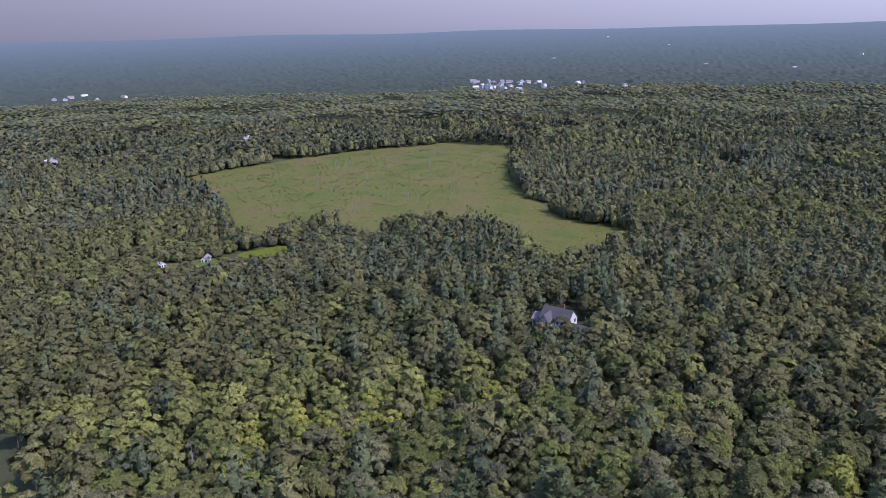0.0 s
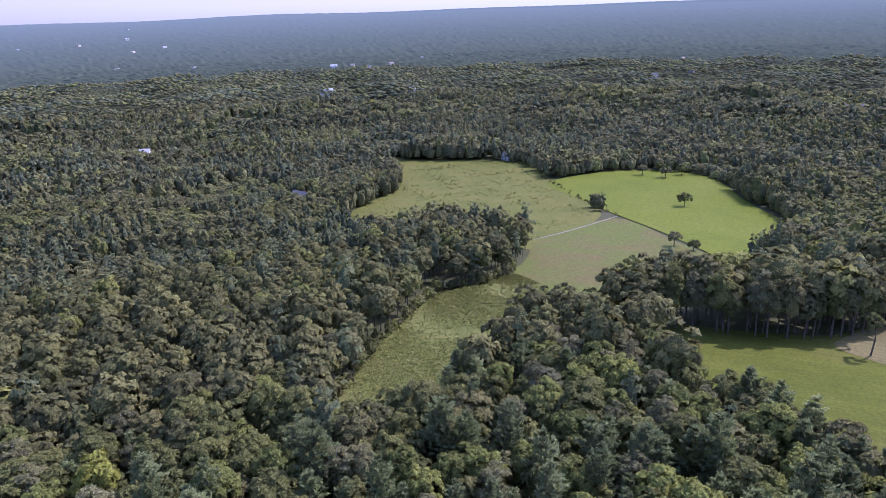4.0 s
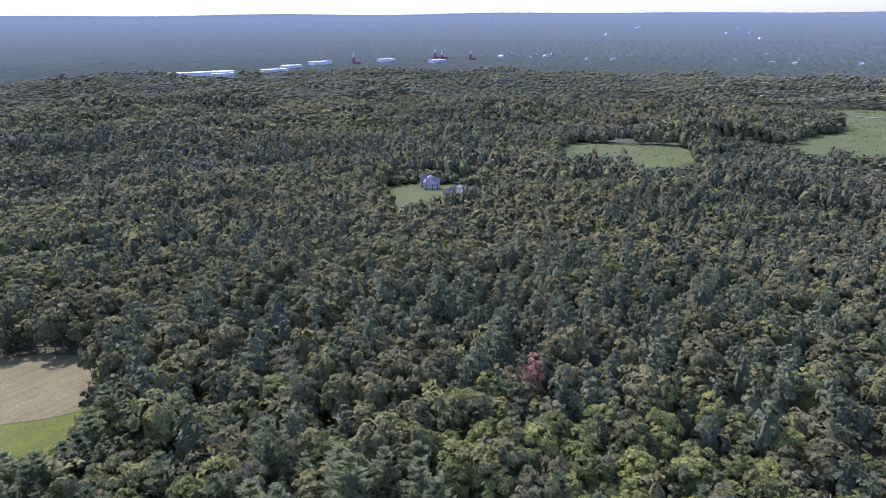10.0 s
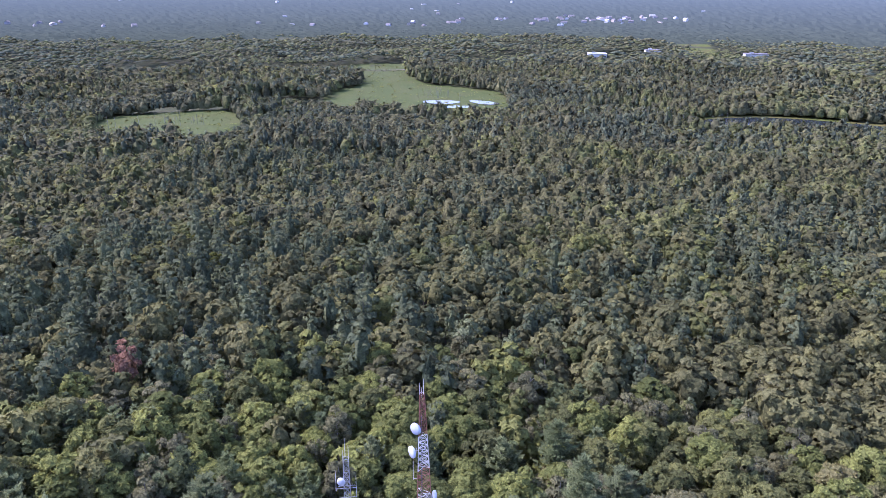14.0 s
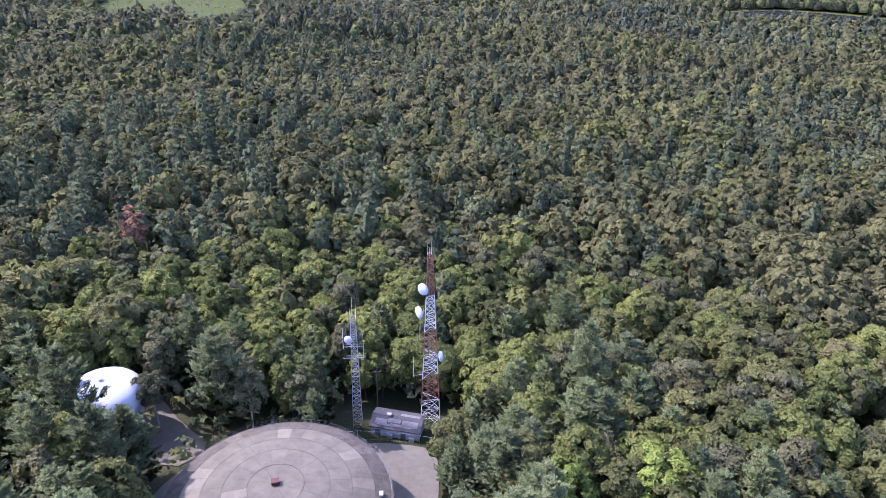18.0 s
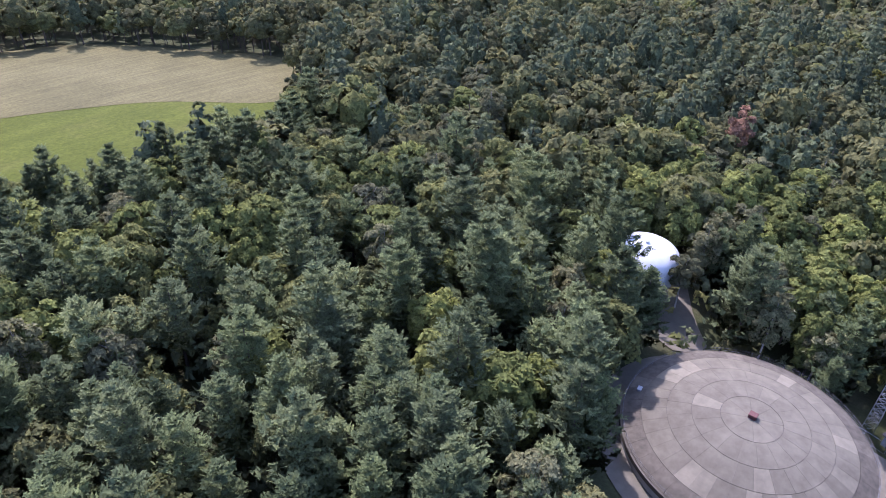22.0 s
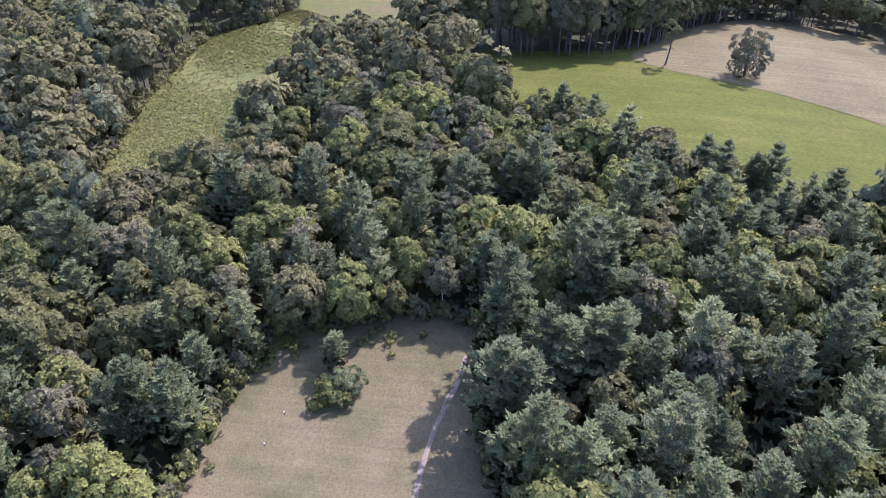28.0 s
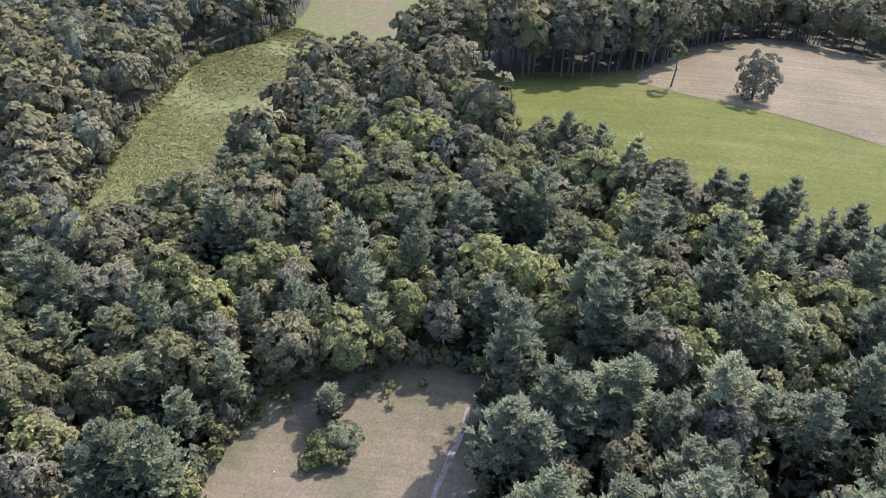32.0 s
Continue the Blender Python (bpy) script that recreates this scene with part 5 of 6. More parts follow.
SIMPLE = (
    # name, x, y, heading of the ridge, length, width, wall, rise, wall paint, roof, storeys, label
    ("barn", 249, -645, 60, 13, 9, 4.5, 4.0, M_GREYW, M_GREYROOF, 1, "grey barn with a grey gable roof"),
    ("farmhouse", 469, 366, 100, 17, 9, 5.2, 4.2, M_SIDING, M_GREYROOF, 2, "white farmhouse with a long grey roof beside the meadow"),
    ("farmhouse", 705, 270, 20, 15, 8, 4.5, 3.6, M_GREYW, M_SHINGLE, 2, "grey house half hidden at the meadow's edge"),
    ("farmhouse", 316, 4, 60, 15, 9, 4.6, 3.4, M_GREYW, M_GREYROOF, 2, "grey house hidden in trees beside a pool"),
    ("farmhouse", 1186, -75, 100, 34, 16, 7, 6, M_SIDING, M_GREYROOF, 2, "long pale house in a clearing of the woods"),
    ("farmhouse", -168, 480, 90, 8, 5, 2.8, 2.0, M_SIDING, M_GREYROOF, 1, "small white farmhouse among trees beside a yard"),
    ("shed", -196, 470, 40, 6, 4, 2.6, 1.6, M_SIDING, M_PALEROOF, 1, "small white garden shed"),
    ("house", -560, 730, 80, 16, 9, 5, 3.6, M_SIDING, M_PALEROOF, 2, "white house in the woods"),
    ("house", -600, 720, 40, 12, 9, 4, 3.6, M_BEIGE, M_GREYROOF, 1, "beige house in the woods"),
    ("house", -690, 700, 60, 12, 9, 4, 3.6, M_GREYW, M_GREYROOF, 1, "grey house in the woods"),
    ("house", -290, 1040, 70, 12, 9, 5.5, 4, M_BEIGE, M_GREYROOF, 2, "pinkish house above the marsh"),
    ("house", -300, 1115, 90, 12, 8, 5.5, 4, M_SIDING, M_PALEROOF, 2, "white house above the marsh"),
    ("house", -555, 1130, 100, 13, 9, 5.5, 4, M_SIDING, M_GREYROOF, 2, "white gabled house in the woods"),
    ("house", -510, 930, 50, 13, 9, 5, 4, M_GREYW, M_PALEROOF, 2, "grey house in the woods"),
    ("house", 575, -1055, 130, 26, 20, 6, 3, M_SIDING, M_PALEROOF, 2, "house with a bright white roof"),
    ("house", 520, -900, 60, 14, 9, 5, 4, M_BEIGE, M_GREYROOF, 2, "beige house in the woods"),
    ("house", 640, -330, 60, 14, 9, 6, 4, M_SIDING, M_GREYROOF, 2, "white house in the woods"),
    ("house", 1230, 860, 60, 26, 12, 6, 4, M_SIDING, M_PALEROOF, 2, "pale large house in the woods"),
    ("house", 610, 700, 60, 12, 9, 5, 4, M_SIDING, M_PALEROOF, 2, "white house in the woods"),
    ("house", 1300, 700, 20, 12, 9, 5, 4, M_SIDING, M_PALEROOF, 2, "white house in the woods"),
)
for nm, x, y, turn, a, b, hh, rise, wall, roof, st, lab in SIMPLE:
    far = math.hypot(x, y) > 650
    lift = 0.0 if not far else 7.0 if nm == "house" else 2.0
    h = thing(nm, x, y, turn, lab, "house" if nm != "barn" else "barn", "", sink=0.3)
    block(h, "main_block", 0, 0, 0, a, b, hh + lift, rise, wall, roof, storeys=st, per=4)
    if st > 1:
        chimney(h, a * 0.2, 0.6, hh + lift + rise - 1.0, 2.0)
        block(h, "wing", -a * 0.3, -b * 0.6, 90, b * 0.7, a * 0.34, hh * 0.75 + lift, rise * 0.7, wall, roof, storeys=1, per=2, ends=1)

pool = thing("swimming_pool", 335.5, 14.5, 30, "small turquoise swimming pool with a pale deck", "pool")
part("deck", Solid().box(0, 0, -0.6, 13, 8, 1.1, 0.05), M_WALLC, pool, "pale concrete deck")
part("pool_water", Solid().box(0, 0, 0.45, 9, 4.5, 0.12), M_POOL, pool, "turquoise water")

# far works, halls and spires on the plain
for x, y, turn, a, b, c, paint in HALLS:
    roof = {"paleroof": M_PALEROOF, "wallc": M_WALLC, "siding": M_SIDING, "greyroof": M_GREYROOF}[paint]
    h = thing("industrial_hall", x, y, turn, "long low hall with a pale flat roof on the plain", "building", "halls on the plain", sink=0.5)
    part("wall", Solid().box(0, 0, 0, a, b, c + 3), M_SIDING, h)
    part("roof", Solid().box(0, 0, c + 3, a + 1, b + 1, 0.8, 0.2), roof, h, "pale flat roof")
    part("roof_unit", Solid().box(a * 0.2, 0, c + 3.8, 8, 5, 2.5), M_STEEL, h)
for x, y, tall in ((1180, -2060, 52), (1010, -2330, 50), (985, -2330, 40), (880, -2330, 48)):
    h = thing("church", x, y, 100, "brick church with a white spire on the plain", "church", "spires", sink=0.5)
    block(h, "nave", 14, 0, 0, 26, 13, 16, 7, M_BRICK, M_GREYROOF, storeys=2, per=4)
    part("tower", Solid().box(0, 0, 0, 6, 6, tall * 0.6), M_BRICK, h)
    part("spire", Solid().lathe([(2.6, tall * 0.6), (2.6, tall * 0.7), (1.6, tall * 0.72), (1.4, tall * 0.8), (0.05, tall)], 8), M_WHITE, h, "white spire")
rv = np.random.default_rng(91)
CLUSTERS = ((186, 2150, 22, 55, 120), (330, 2120, 8, 150, 60), (-1240, -2480, 30, 160, 60), (-900, -2560, 18, 130, 60), (-480, -2500, 10, 160, 60), (1980, 250, 5, 300, 50), (620, -2500, 10, 150, 60), (-1040, 2000, 6, 90, 60), (1900, 1150, 6, 200, 60))
for cx, cy, count, wx, wy in CLUSTERS:
    for i in range(count):
        x, y = cx + rv.normal(0, wx), cy + rv.normal(0, wy)
        h = thing("town_house", x, y, rv.uniform(0, 180), "small pale town house on the plain", "house", "town houses", sink=0.3)
        a, b, c = rv.uniform(12, 22), rv.uniform(9, 13), rv.uniform(10, 15)
        part("wall", gable_walls(a, b, c, 4), (M_SIDING, M_BEIGE, M_GREYW)[int(rv.integers(0, 3))], h)
        part("roof", roof_slabs(a, b, c, 4), M_PALEROOF if rv.uniform() < 0.2 else M_GREYROOF, h)
# pale specks of settlement on the far plain
for i in range(46):
    hd, r = radians(rv.choice([18, 40, 168, 182, 190, 196, 203, 210]) + rv.normal(0, 5)), rv.uniform(2500, 4300)
    x, y = r * math.sin(hd), r * math.cos(hd)
    h = thing("distant_building", x, y, rv.uniform(0, 180), "pale distant building in the hazy plain", "building", "distant buildings", sink=0.0)
    a = rv.uniform(8, 24)
    part("hall", Solid().box(0, 0, 0, a, rv.uniform(8, 18), 9 + rv.uniform(0, 6), 0.5), (M_PALEROOF, M_SIDING, M_BEIGE)[i % 3], h)

# ------------------------------------------------------------------ lone trees, bushes, dead wood


def set_tree(name, x, y, crown, trunk, leaf, wood, label, category="tree", group=""):
    t = tree_thing(name, crown, trunk, leaf, wood, label, category, group)
    t.matrix_basis = pose(x, y, float(land(x, y)) + 0.2)
    return t


set_tree("field_tree", 225.2, -23.1, broad_crown(101, 420, 10, 13.5, 7.0, 2.9, 0.6, core=False), trunk_tris(11.5, 0.3, 8, 8, 101, 2.2), M_OAK, M_BARK, "slender tree with a thin crown standing in the hayfield")
set_tree("field_tree", 221.5, -45.3, broad_crown(102, 1500, 34, 14.5, -0.5, 5.8, 0.62, low=-0.85), trunk_tris(12, 0.4, 8, 14, 102, 6.0), M_ASH, M_BARK, "broad grey-green tree standing in the hayfield")
for i, (x, y, hgt, wide) in enumerate(((523, 67, 10, 5.5), (378, 54, 8, 3.6), (369, 43, 5, 3.2), (657, 121, 9, 5), (684, 110, 8, 5), (650, 100, 10, 6), (668, 88, 9, 5), (675, 74, 10, 6), (610, 40, 14, 6), (590, 32, 13, 6))):
    set_tree("pasture_tree", x, y, broad_crown(110 + i, 330, 12, hgt, 1.6, wide, 0.95), trunk_tris(hgt * 0.7, 0.3, 6, 6, 110 + i), M_OAK if i % 2 == 0 else M_ASH, M_BARK, "low spreading tree on the open pasture", group="pasture trees")
dead_mesh = [trunk_tris(13 + 3 * s, 0.2, 5, 12, 130 + s, 3.0, 0.3) for s in range(3)]
dead_stock = []
for s in range(3):
    o = tri_mesh("dead_tree", dead_mesh[s], M_DEAD)
    dead_stock.append(tagged(o, "bare bleached dead tree without leaves", "dead tree", "dead trees"))
spots = [(533, 300), (-99, 190), (-97, 193), (-102, 191), (-95, 188), (-100, 186), (-68, 162), (-70, 165), (-66, 160), (-64, 163), (-470, -702), (-490, -705)]
for i in range(26):
    spots.append((-350 - rv.uniform(0, 120), -725 - rv.uniform(0, 45)))
for i in range(40):
    spots.append((rv.uniform(-190, 20), rv.uniform(620, 960)))
for i in range(22):
    spots.append((-180 - rv.uniform(0, 60), -985 + rv.uniform(-40, 40)))
for i in range(16):
    spots.append((rv.uniform(90, 190), -812 - rv.uniform(0, 20)))
for i, (x, y) in enumerate(spots):
    m = pose(x, y, float(land(x, y)), 0, 0, rv.uniform(0, 360))
    o = dead_stock[i % 3]
    if i < 3:
        o.matrix_basis = m
    else:
        o = copy_thing(o, m)
    k = rv.uniform(0.5, 1.0)
    o.scale = (k * 0.8, k * 0.8, k)
set_tree("red_maple", 52.5, -153, broad_crown(140, 420, 12, 18.5, 5, 3.8, 0.75), trunk_tris(12, 0.2, 6, 6, 140), M_RED, M_BARK, "maple turned dull red among green woods")
for x, y, k in ((51, -292, 1), (40, -268, 0.8), (80, 126, 1.0), (84, 131, 0.8), (150, -330, 0.8), (-90, 225, 0.7)):
    set_tree("yellowing_tree", x, y, broad_crown(141, 420, 14, 17 * k, 4, 4.8 * k, 0.9), trunk_tris(12 * k, 0.2, 6, 6, 141), M_GOLD, M_BARK, "yellow-green turning tree in the woods", group="yellowing trees")

for i, (x, y, k) in enumerate(((-22, -57.5, 1.0), (-37.5, -55, 1.12), (-33, -63, 0.9))):
    set_tree("bright_maple", x, y, broad_crown(144 + i, 1250, 28, 13.5 * k, 1.0, 5.2 * k, 0.66), trunk_tris(11 * k, 0.26, 6, 6, 144 + i), M_LIME, M_BARK, "broad yellow-green maple beside the pump house", group="bright maples")

# tall trees along the far edges of the hayfield
edge_line = [(225, 48), (225, 24), (227, 6), (235, -11), (245, -21), (266, -34), (287, -47), (303, -71), (298, -90)]
edge_stock = [tree_thing("edge_tree", broad_crown(180 + k, 620, 22, 20 + k, 2.5, 3.9, 0.95), trunk_tris(17, 0.32, 6, 6, 180 + k), (M_OAK, M_ASH, M_OAK)[k], M_BARK, "tall dark tree in the row along the hayfield", "tree", "hayfield edge trees") for k in range(3)]
count = 0
for back in (0.0, 5.0):
    for (x0, y0), (x1, y1) in zip(edge_line, edge_line[1:]):
        steps = max(2, int(math.hypot(x1 - x0, y1 - y0) / 4.6))
        for s in range(steps):
            f = (s + rv.uniform(0.2, 0.8)) / steps
            x, y = x0 + (x1 - x0) * f + back, y0 + (y1 - y0) * f + back * 0.5
            o = edge_stock[count % 3]
            m = pose(x, y, float(land(x, y)), 0, 0, rv.uniform(0, 360))
            if count < 3:
                o.matrix_basis = m
            else:
                o = copy_thing(o, m)
            k = rv.uniform(0.78, 1.1) * (1.0 if x < 255 else 0.75)
            o.scale = (k, k, k)
            count += 1

# tall pines on the near side of the hayfield and beside the reservoir
row_stock = [tree_thing("row_pine", pine_crown(185 + k, 12, 6, 4, 4, 19.0 + k, 2.0, 4.2, 0.76), trunk_tris(18, 0.3, 6, 5, 185 + k), M_PINE, M_BARK, "tall white pine standing at the open edge of the woods", "pine", "edge pines") for k in range(3)]
near_side = [(158, 9), (150, 0), (141, -10), (138, -24), (135, -38), (130, -52), (128, -66), (129, -80), (136, -92)]
places = []
for back in (0.0, 6.5):
    for (x0, y0), (x1, y1) in zip(near_side, near_side[1:]):
        for s in range(3):
            f = (s + rv.uniform(0.1, 0.9)) / 3
            places.append((x0 + (x1 - x0) * f - back - rv.uniform(0, 3), y0 + (y1 - y0) * f, rv.uniform(0.62, 0.94)))
for ang in (-24, -12, 3, 17, 33, 48):
    a = radians(ang + rv.uniform(-4, 4))
    reach = rv.uniform(22.5, 26.0)
    places.append((19.1 + reach * math.cos(a), -64.8 + reach * math.sin(a), rv.uniform(0.72, 0.9)))
for i, (x, y, k) in enumerate(places):
    o, m = row_stock[i % 3], pose(x, y, float(land(x, y)), 0, 0, rv.uniform(0, 360))
    if i < 3:
        o.matrix_basis = m
    else:
        o = copy_thing(o, m)
    o.scale = (k, k, k)

# low growth that closes the woods' edges down to the ground
shrub_stock = [tri_mesh("edge_shrub", broad_crown(190 + k, 300, 10, 3.6 + 0.6 * k, 0.05, 1.9, 0.46, low=-0.7), (M_OAK, M_ASH, M_MAPLE, M_OAK)[k]) for k in range(4)]
for o in shrub_stock:
    tagged(o, "dense leafy shrub closing the edge of the woods", "shrub", "woodland edge shrubs")
EDGES = ([(54, 54.5), (69, 54.5), (78, 54.2), (87, 53.2), (94.5, 50.5), (96.8, 45), (97.5, 40.5), (100.3, 32), (101.8, 21), (96.5, 16.4), (90, 16.8), (81, 16), (74, 14.4), (62, 7.5)],
         [(288, 112), (262, 114.5), (246, 130), (218, 125.5), (184, 120.5), (163, 115.5), (148, 111.5), (133, 107.5)], [(128, 87), (141, 78), (160, 77), (183, 77), (205, 70)])
count = 0
for line, apart in zip(EDGES, (1.9, 3.2, 4.2)):
    for (x0, y0), (x1, y1) in zip(line, line[1:]):
        for f in np.arange(0, 1, apart / math.hypot(x1 - x0, y1 - y0)):
            x, y = x0 + (x1 - x0) * f + rv.normal(0, 0.5), y0 + (y1 - y0) * f + rv.normal(0, 0.5)
            o, m = shrub_stock[count % 4], pose(x, y, float(land(x, y)), 0, 0, rv.uniform(0, 360))
            if count < 4:
                o.matrix_basis = m
            else:
                o = copy_thing(o, m)
            k = rv.uniform(0.6, 1.15)
            o.scale = (k, k, k * rv.uniform(0.8, 1.3))
            count += 1

# the clump in the clearing
clump = tagged(new("shrub_clump"), "clump of green shrubs round a young pine in the clearing", "shrubs")
clump.matrix_basis = pose(84.0, 37.2, float(land(84, 37.2)) + 0.25)
for i, (dx, dy, hgt, wide, leaf) in enumerate(((0, -1.4, 3.9, 2.5, M_PINE), (-1.8, 1.0, 3.2, 2.3, M_MAPLE), (-0.6, 2.4, 2.6, 1.8, M_MAPLE), (-3.4, 3.0, 1.5, 1.5, M_MAPLE), (0.6, 0.4, 3.6, 2.0, M_PINE), (-2.6, -0.6, 2.2, 1.5, M_OAK))):
    part("shrub", tri_mesh("shrub", broad_crown(150 + i, 420, 12, hgt, 0.1, wide, 0.34), leaf, rv).data, None, clump).location = (dx, dy, 0)
for o in [o for o in scene.objects if o.name.startswith("shrub") and o.parent is None and o.type == "MESH"]:
    bpy.data.objects.remove(o)
yp = pine_crown(160, 12, 7, 3, 4, 6.8, 0.3, 1.7, 0.34)
part("young_pine", tri_mesh("pine_tmp", yp, M_PINE, rv).data, None, clump, "young pine").location = (4.6, 2.4, 0)
bpy.data.objects.remove(bpy.data.objects["pine_tmp"])
part("stem", Solid().tube((4.6, 2.4, -0.3), (4.6, 2.4, 6.2), 0.14, 0.05).tube((-2, 1, -0.3), (-2, 1, 2.6), 0.1, 0.04).tube((0, -1.5, -0.3), (0, -1.5, 3), 0.1, 0.04), M_BARK, clump)
for i, (x, y, k) in enumerate(((96.5, 27.5, 0.9), (68.5, 51.5, 0.8), (64, 48, 0.6))):
    b = tri_mesh("bush", broad_crown(170 + i, 110, 6, 1.3, 0.05, 0.9, 0.22) * k, M_OAK if i == 0 else M_MAPLE)
    b.matrix_basis = pose(x, y, float(land(x, y)) + 0.28)
    tagged(b, "small low bush in the mown clearing", "bush", "clearing bushes")
weed = broad_crown(176, 46, 5, 0.9, 0.02, 0.7, 0.2)
for i in range(30):
    f = i / 29
    x, y = (86 + 9 * f + rv.normal(0, 1.2), 51.5 - 13 * f * f + rv.normal(0, 0.9)) if i < 20 else (95 + rv.normal(0, 1.5), 40 - 9 * (f - 0.66) * 3 + rv.normal(0, 1))
    b = tri_mesh("weed_clump", weed * rv.uniform(0.6, 1.3), M_MAPLE)
    b.matrix_basis = pose(x, y, float(land(x, y)) + 0.3, 0, 0, rv.uniform(0, 360))
    tagged(b, "knee-high weeds at the edge of the mown clearing", "weeds", "clearing weeds")
for x, y in ((78.5, 44.5), (73.0, 45.5), (60.5, 36.0)):
    s = thing("marker_stake", x, y, 0, "short white marker stake in the mown grass", "stake", "marker stakes")
    part("stake_shaft", Solid().tube((0, 0, -0.2), (0, 0, 1.1), 0.05, k=6), M_POLE, s)
    part("stake_head", Solid().box(0, 0, 0.95, 0.16, 0.16, 0.2, 0.02), M_WHITE, s)
n = Nodes("worn_track")
v = n.noise(0.9, 5, 0.7)
n.finish(n.ramp(n.noise(2.5, 4, 0.7), (0.3, (0.16, 0.137, 0.088)), (0.7, (0.265, 0.228, 0.150))), 0.95, gloss=0.05)
thin = n.node("MixShader")
n.link(n.math("GREATER_THAN", v, 0.43), thin.inputs[0])
n.link(n.node("BsdfTransparent").outputs[0], thin.inputs[1])
n.link(n.shader.outputs[0], thin.inputs[2])
n.link(thin.outputs[0], n.out.inputs[0])
M_TRACK = n.mat
field("sandy_path", [(93.5, 20.6), (90, 20.9), (87, 21.4), (84.5, 22.2), (82, 22.6), (79, 23.3), (76, 23.5), (72, 24.2), (67, 24.0), (58, 24.6), (50, 24.7), (50, 24.2), (58, 23.9), (67, 23.3), (72, 23.3), (76, 22.9), (79, 22.6), (82, 21.8), (84.5, 21.2), (87, 20.6), (90, 20.1), (93.2, 19.9)], M_TRACK, "pale patchy footpath worn through the grass", "path", lift=0.42, cell=3, rounds=1, blocks=False)
field("fresh_grass", [(83, 54), (91, 54), (97, 46.5), (99, 40), (96.5, 41), (93, 48), (87, 51.5)], M_SCRUB, "strip of longer yellow-green grass at the clearing's edge", "grass", lift=0.36, cell=3, blocks=False)
field("farm_lane", [(370, 130), (400, 120), (440, 110), (467, 103.4), (467, 102), (439, 108.6), (399, 118.6), (369, 128.6)], M_DIRT, "dirt lane between two meadows", "path", lift=0.5, cell=6, rounds=1, blocks=False)
field("causeway", [(-140, -1345), (-190, -1330), (-250, -1330), (-250, -1320), (-190, -1320), (-140, -1335)], M_DIRT, "pale causeway across the marsh", "path", lift=1.0, cell=20, rounds=1, blocks=False)


def scrub(name, label, outline, apart, size, seed, lift=0.3, share=1.0):
    """Low bushes over an outline, joined into one mesh."""
    r = np.random.default_rng(seed)
    p = chaikin(outline, 2)
    lo, hi = p.min(0), p.max(0)
    n = int((hi[0] - lo[0]) * (hi[1] - lo[1]) / apart ** 2)
    xs, ys = r.uniform(lo[0], hi[0], n), r.uniform(lo[1], hi[1], n)
    keep = inside(p, xs, ys) & (r.uniform(0, 1, n) < share * (0.55 + 0.45 * np.sin(xs / 9 + np.sin(ys / 13) * 2)))
    xs, ys = xs[keep], ys[keep]
    z = land(xs, ys) + lift
    v, tree, tuft = [], [], []
    shapes = []
    for _ in range(8):
        d = r.normal(0, 1, (10, 3))
        d[:, 2] = np.abs(d[:, 2]) + 0.6
        d /= np.linalg.norm(d, axis=1)[:, None]
        shapes.append(tuft_tris(d * (0.95, 0.95, 0.6), d, 0.42, r))
    for x, y, zz in zip(xs, ys, z):
        s = size * r.uniform(0.4, 1.5)
        v.append(shapes[int(r.integers(0, 8))] * (s, s, s * r.uniform(0.5, 1.1)) + (x, y, zz))
    v = np.array(v)
    k = v.shape[1]
    return tagged(link_mesh(name, v.reshape(-1, 3), np.arange(len(v) * k * 3).reshape(-1, 3), M_SHRUB, {"tree": np.repeat(r.uniform(0, 1, len(v)), k), "tuft": r.uniform(0, 1, len(v) * k), "round": rounded(v.reshape(-1, 3, 3), 0.0)}), label, "scrub", kind="stuff")


scrub("strip_scrub", "knee-high yellow-green scrub over the cleared strip", [(290, 112), (262, 115), (246, 130), (218, 126), (184, 121), (163, 116), (148, 112), (133, 108), (124, 98), (129, 86), (141, 78), (160, 76), (183, 76), (205, 69), (232, 64)], 0.62, 0.60, 201, share=1.9)
scrub("meadow_scrub", "low olive bushes over the scrub meadow", [(372, 276), (486, 304), (533, 300), (645, 382), (679, 354), (705, 251), (621, 206), (474, 110), (380, 131), (345, 125), (390, 161), (405, 214), (345, 225)], 3.4, 0.95, 202, share=0.7)
scrub("marsh_growth", "tussocks and low willows over the marsh", [(-320, 800), (-189, 975), (-42, 1065), (100, 1020), (76, 895), (66, 761), (81, 625), (133, 530), (128, 487), (70, 400), (47, 500), (29, 540), (-61, 530), (-158, 520), (-220, 730)], 4.6, 1.1, 203, share=0.7)
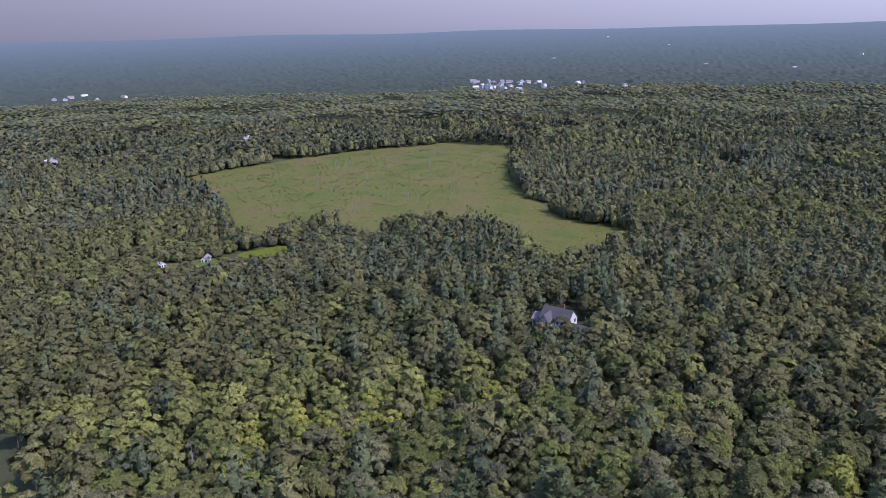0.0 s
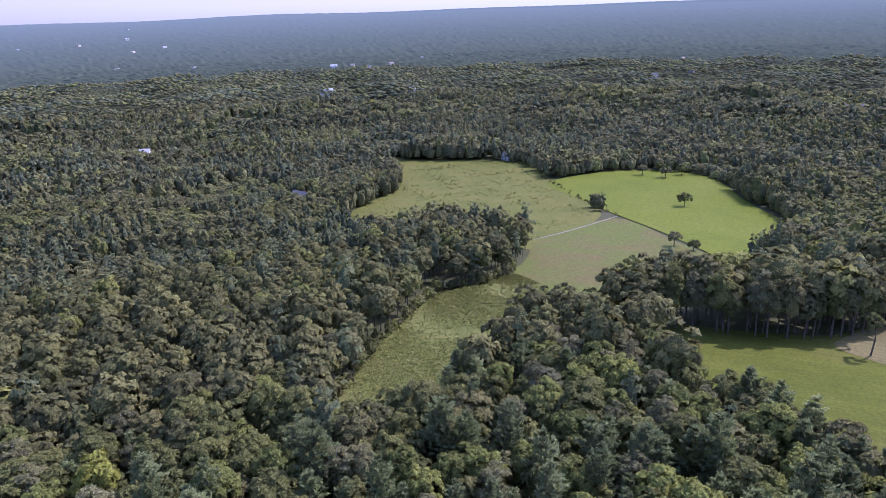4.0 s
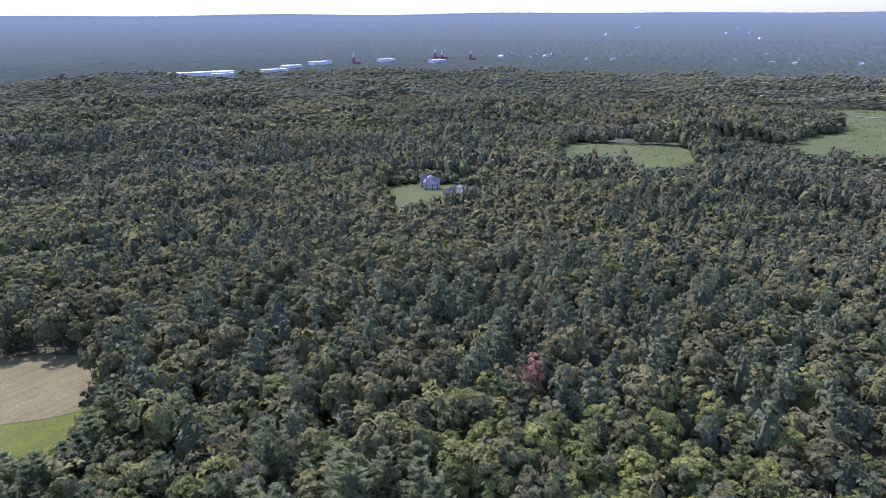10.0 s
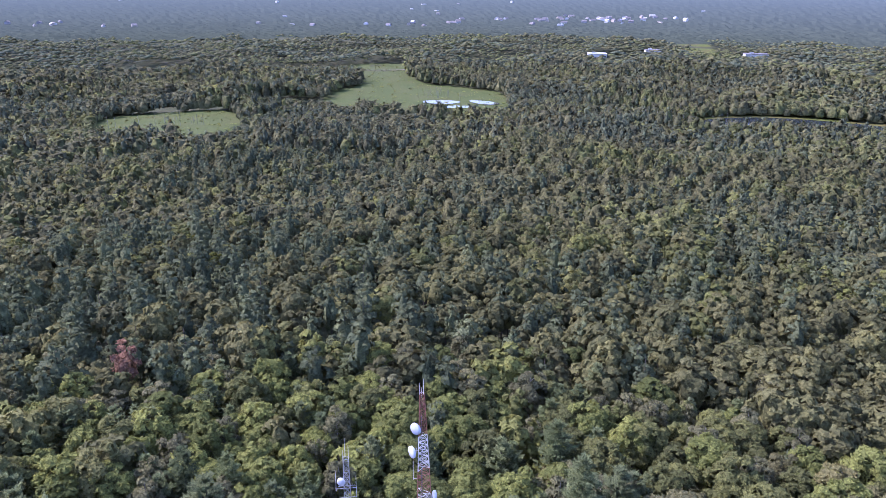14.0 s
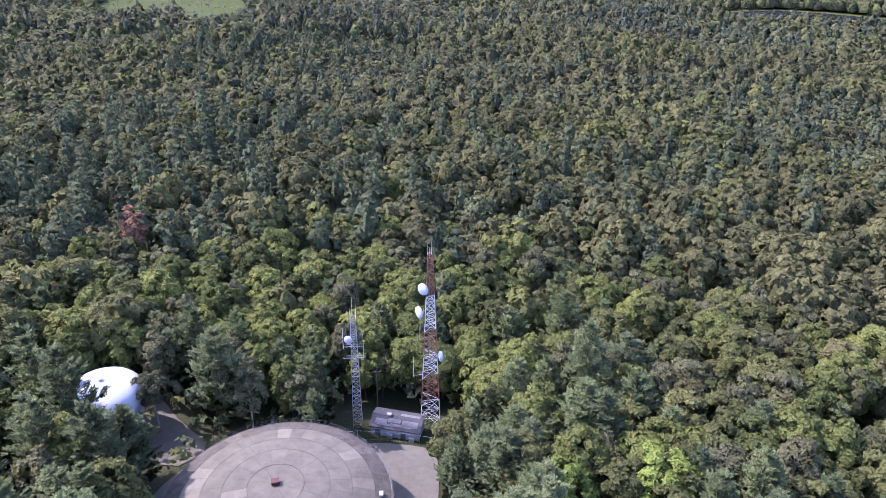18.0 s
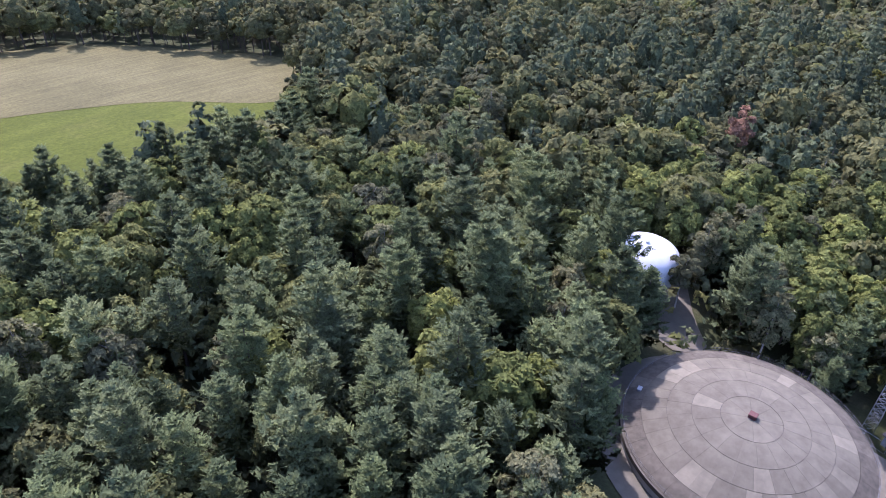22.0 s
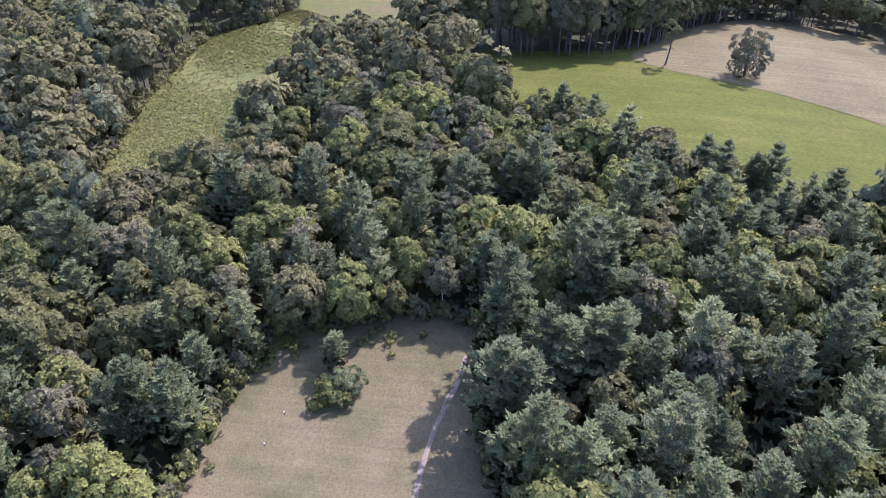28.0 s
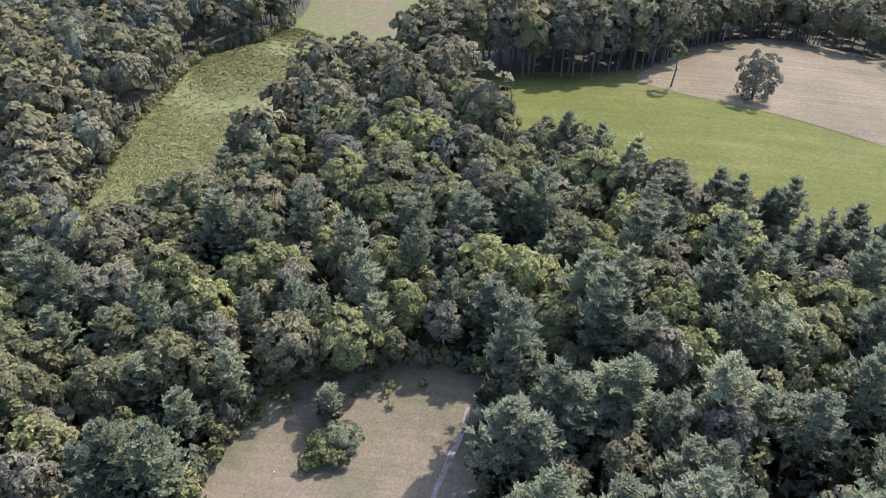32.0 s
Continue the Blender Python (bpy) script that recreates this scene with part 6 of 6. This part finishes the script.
scrub("bog_growth", "tussocks and low willows over the southern marshes", [(214, -869), (138, -912), (82, -918), (62, -889), (50, -755), (97, -730), (145, -718), (187, -738)], 6.0, 1.5, 204, share=0.7)
scrub("marsh_tussocks", "tussocks and low willows over the southern marshes", [(-92, -1389), (-154, -1445), (-223, -1440), (-250, -1372), (-212, -1285), (-204, -1132), (-320, -1013), (-268, -840), (-183, -792), (-96, -880), (-60, -892), (-130, -1121)], 8.0, 1.8, 205, share=0.7)
field("reed_bar", [(-470, -706), (-520, -700), (-570, -690), (-640, -655), (-640, -648), (-568, -680), (-518, -690), (-468, -697)], M_MARSH, "narrow bar of yellow reeds in the swamp", "reeds", lift=1.3, cell=20, rounds=1, blocks=False)
hedge = [(472 + (621 - 472) * f + rv.normal(0, 1.5), 107 + (206 - 107) * f + rv.normal(0, 1.5)) for f in np.linspace(0, 1, 40)]
for i, (x, y) in enumerate(hedge[::2]):
    b = tri_mesh("hedge_bush", broad_crown(210 + i % 4, 60, 5, 2.6, 0.05, 1.7, 0.6) * rv.uniform(0.5, 1.1), M_OAK)
    b.matrix_basis = pose(x, y, float(land(x, y)) + 0.3, 0, 0, rv.uniform(0, 360))
    tagged(b, "dark low bush in the hedge line between fields", "bush", "hedge bushes")

for nm, pts, lab in (("pond", [(506, -102), (530, -112), (541, -139), (527, -163), (490, -147), (470, -120), (484, -99)], "small dark pond reflecting the sky"),
                     ("marsh_water", [(-190, -955), (-222, -950), (-238, -930), (-215, -915), (-196, -922), (-180, -935)], "open water with drowned trees"),
                     ("marsh_water", [(-246, -948), (-275, -930), (-286, -905), (-262, -900), (-248, -922)], "open water with drowned trees"),
                     ("marsh_water", [(-205, -905), (-235, -898), (-246, -884), (-222, -878), (-198, -888)], "open water with drowned trees"),
                     ("swamp_water", [(-446, -730), (-500, -751), (-560, -754), (-605, -735), (-672, -680), (-700, -630), (-645, -606), (-600, -615), (-568, -655), (-495, -678), (-440, -680)], "dark swamp water edged with reeds")):
    field(nm, pts, M_WATER, lab, "water", lift=0.9, cell=400, blocks=False)
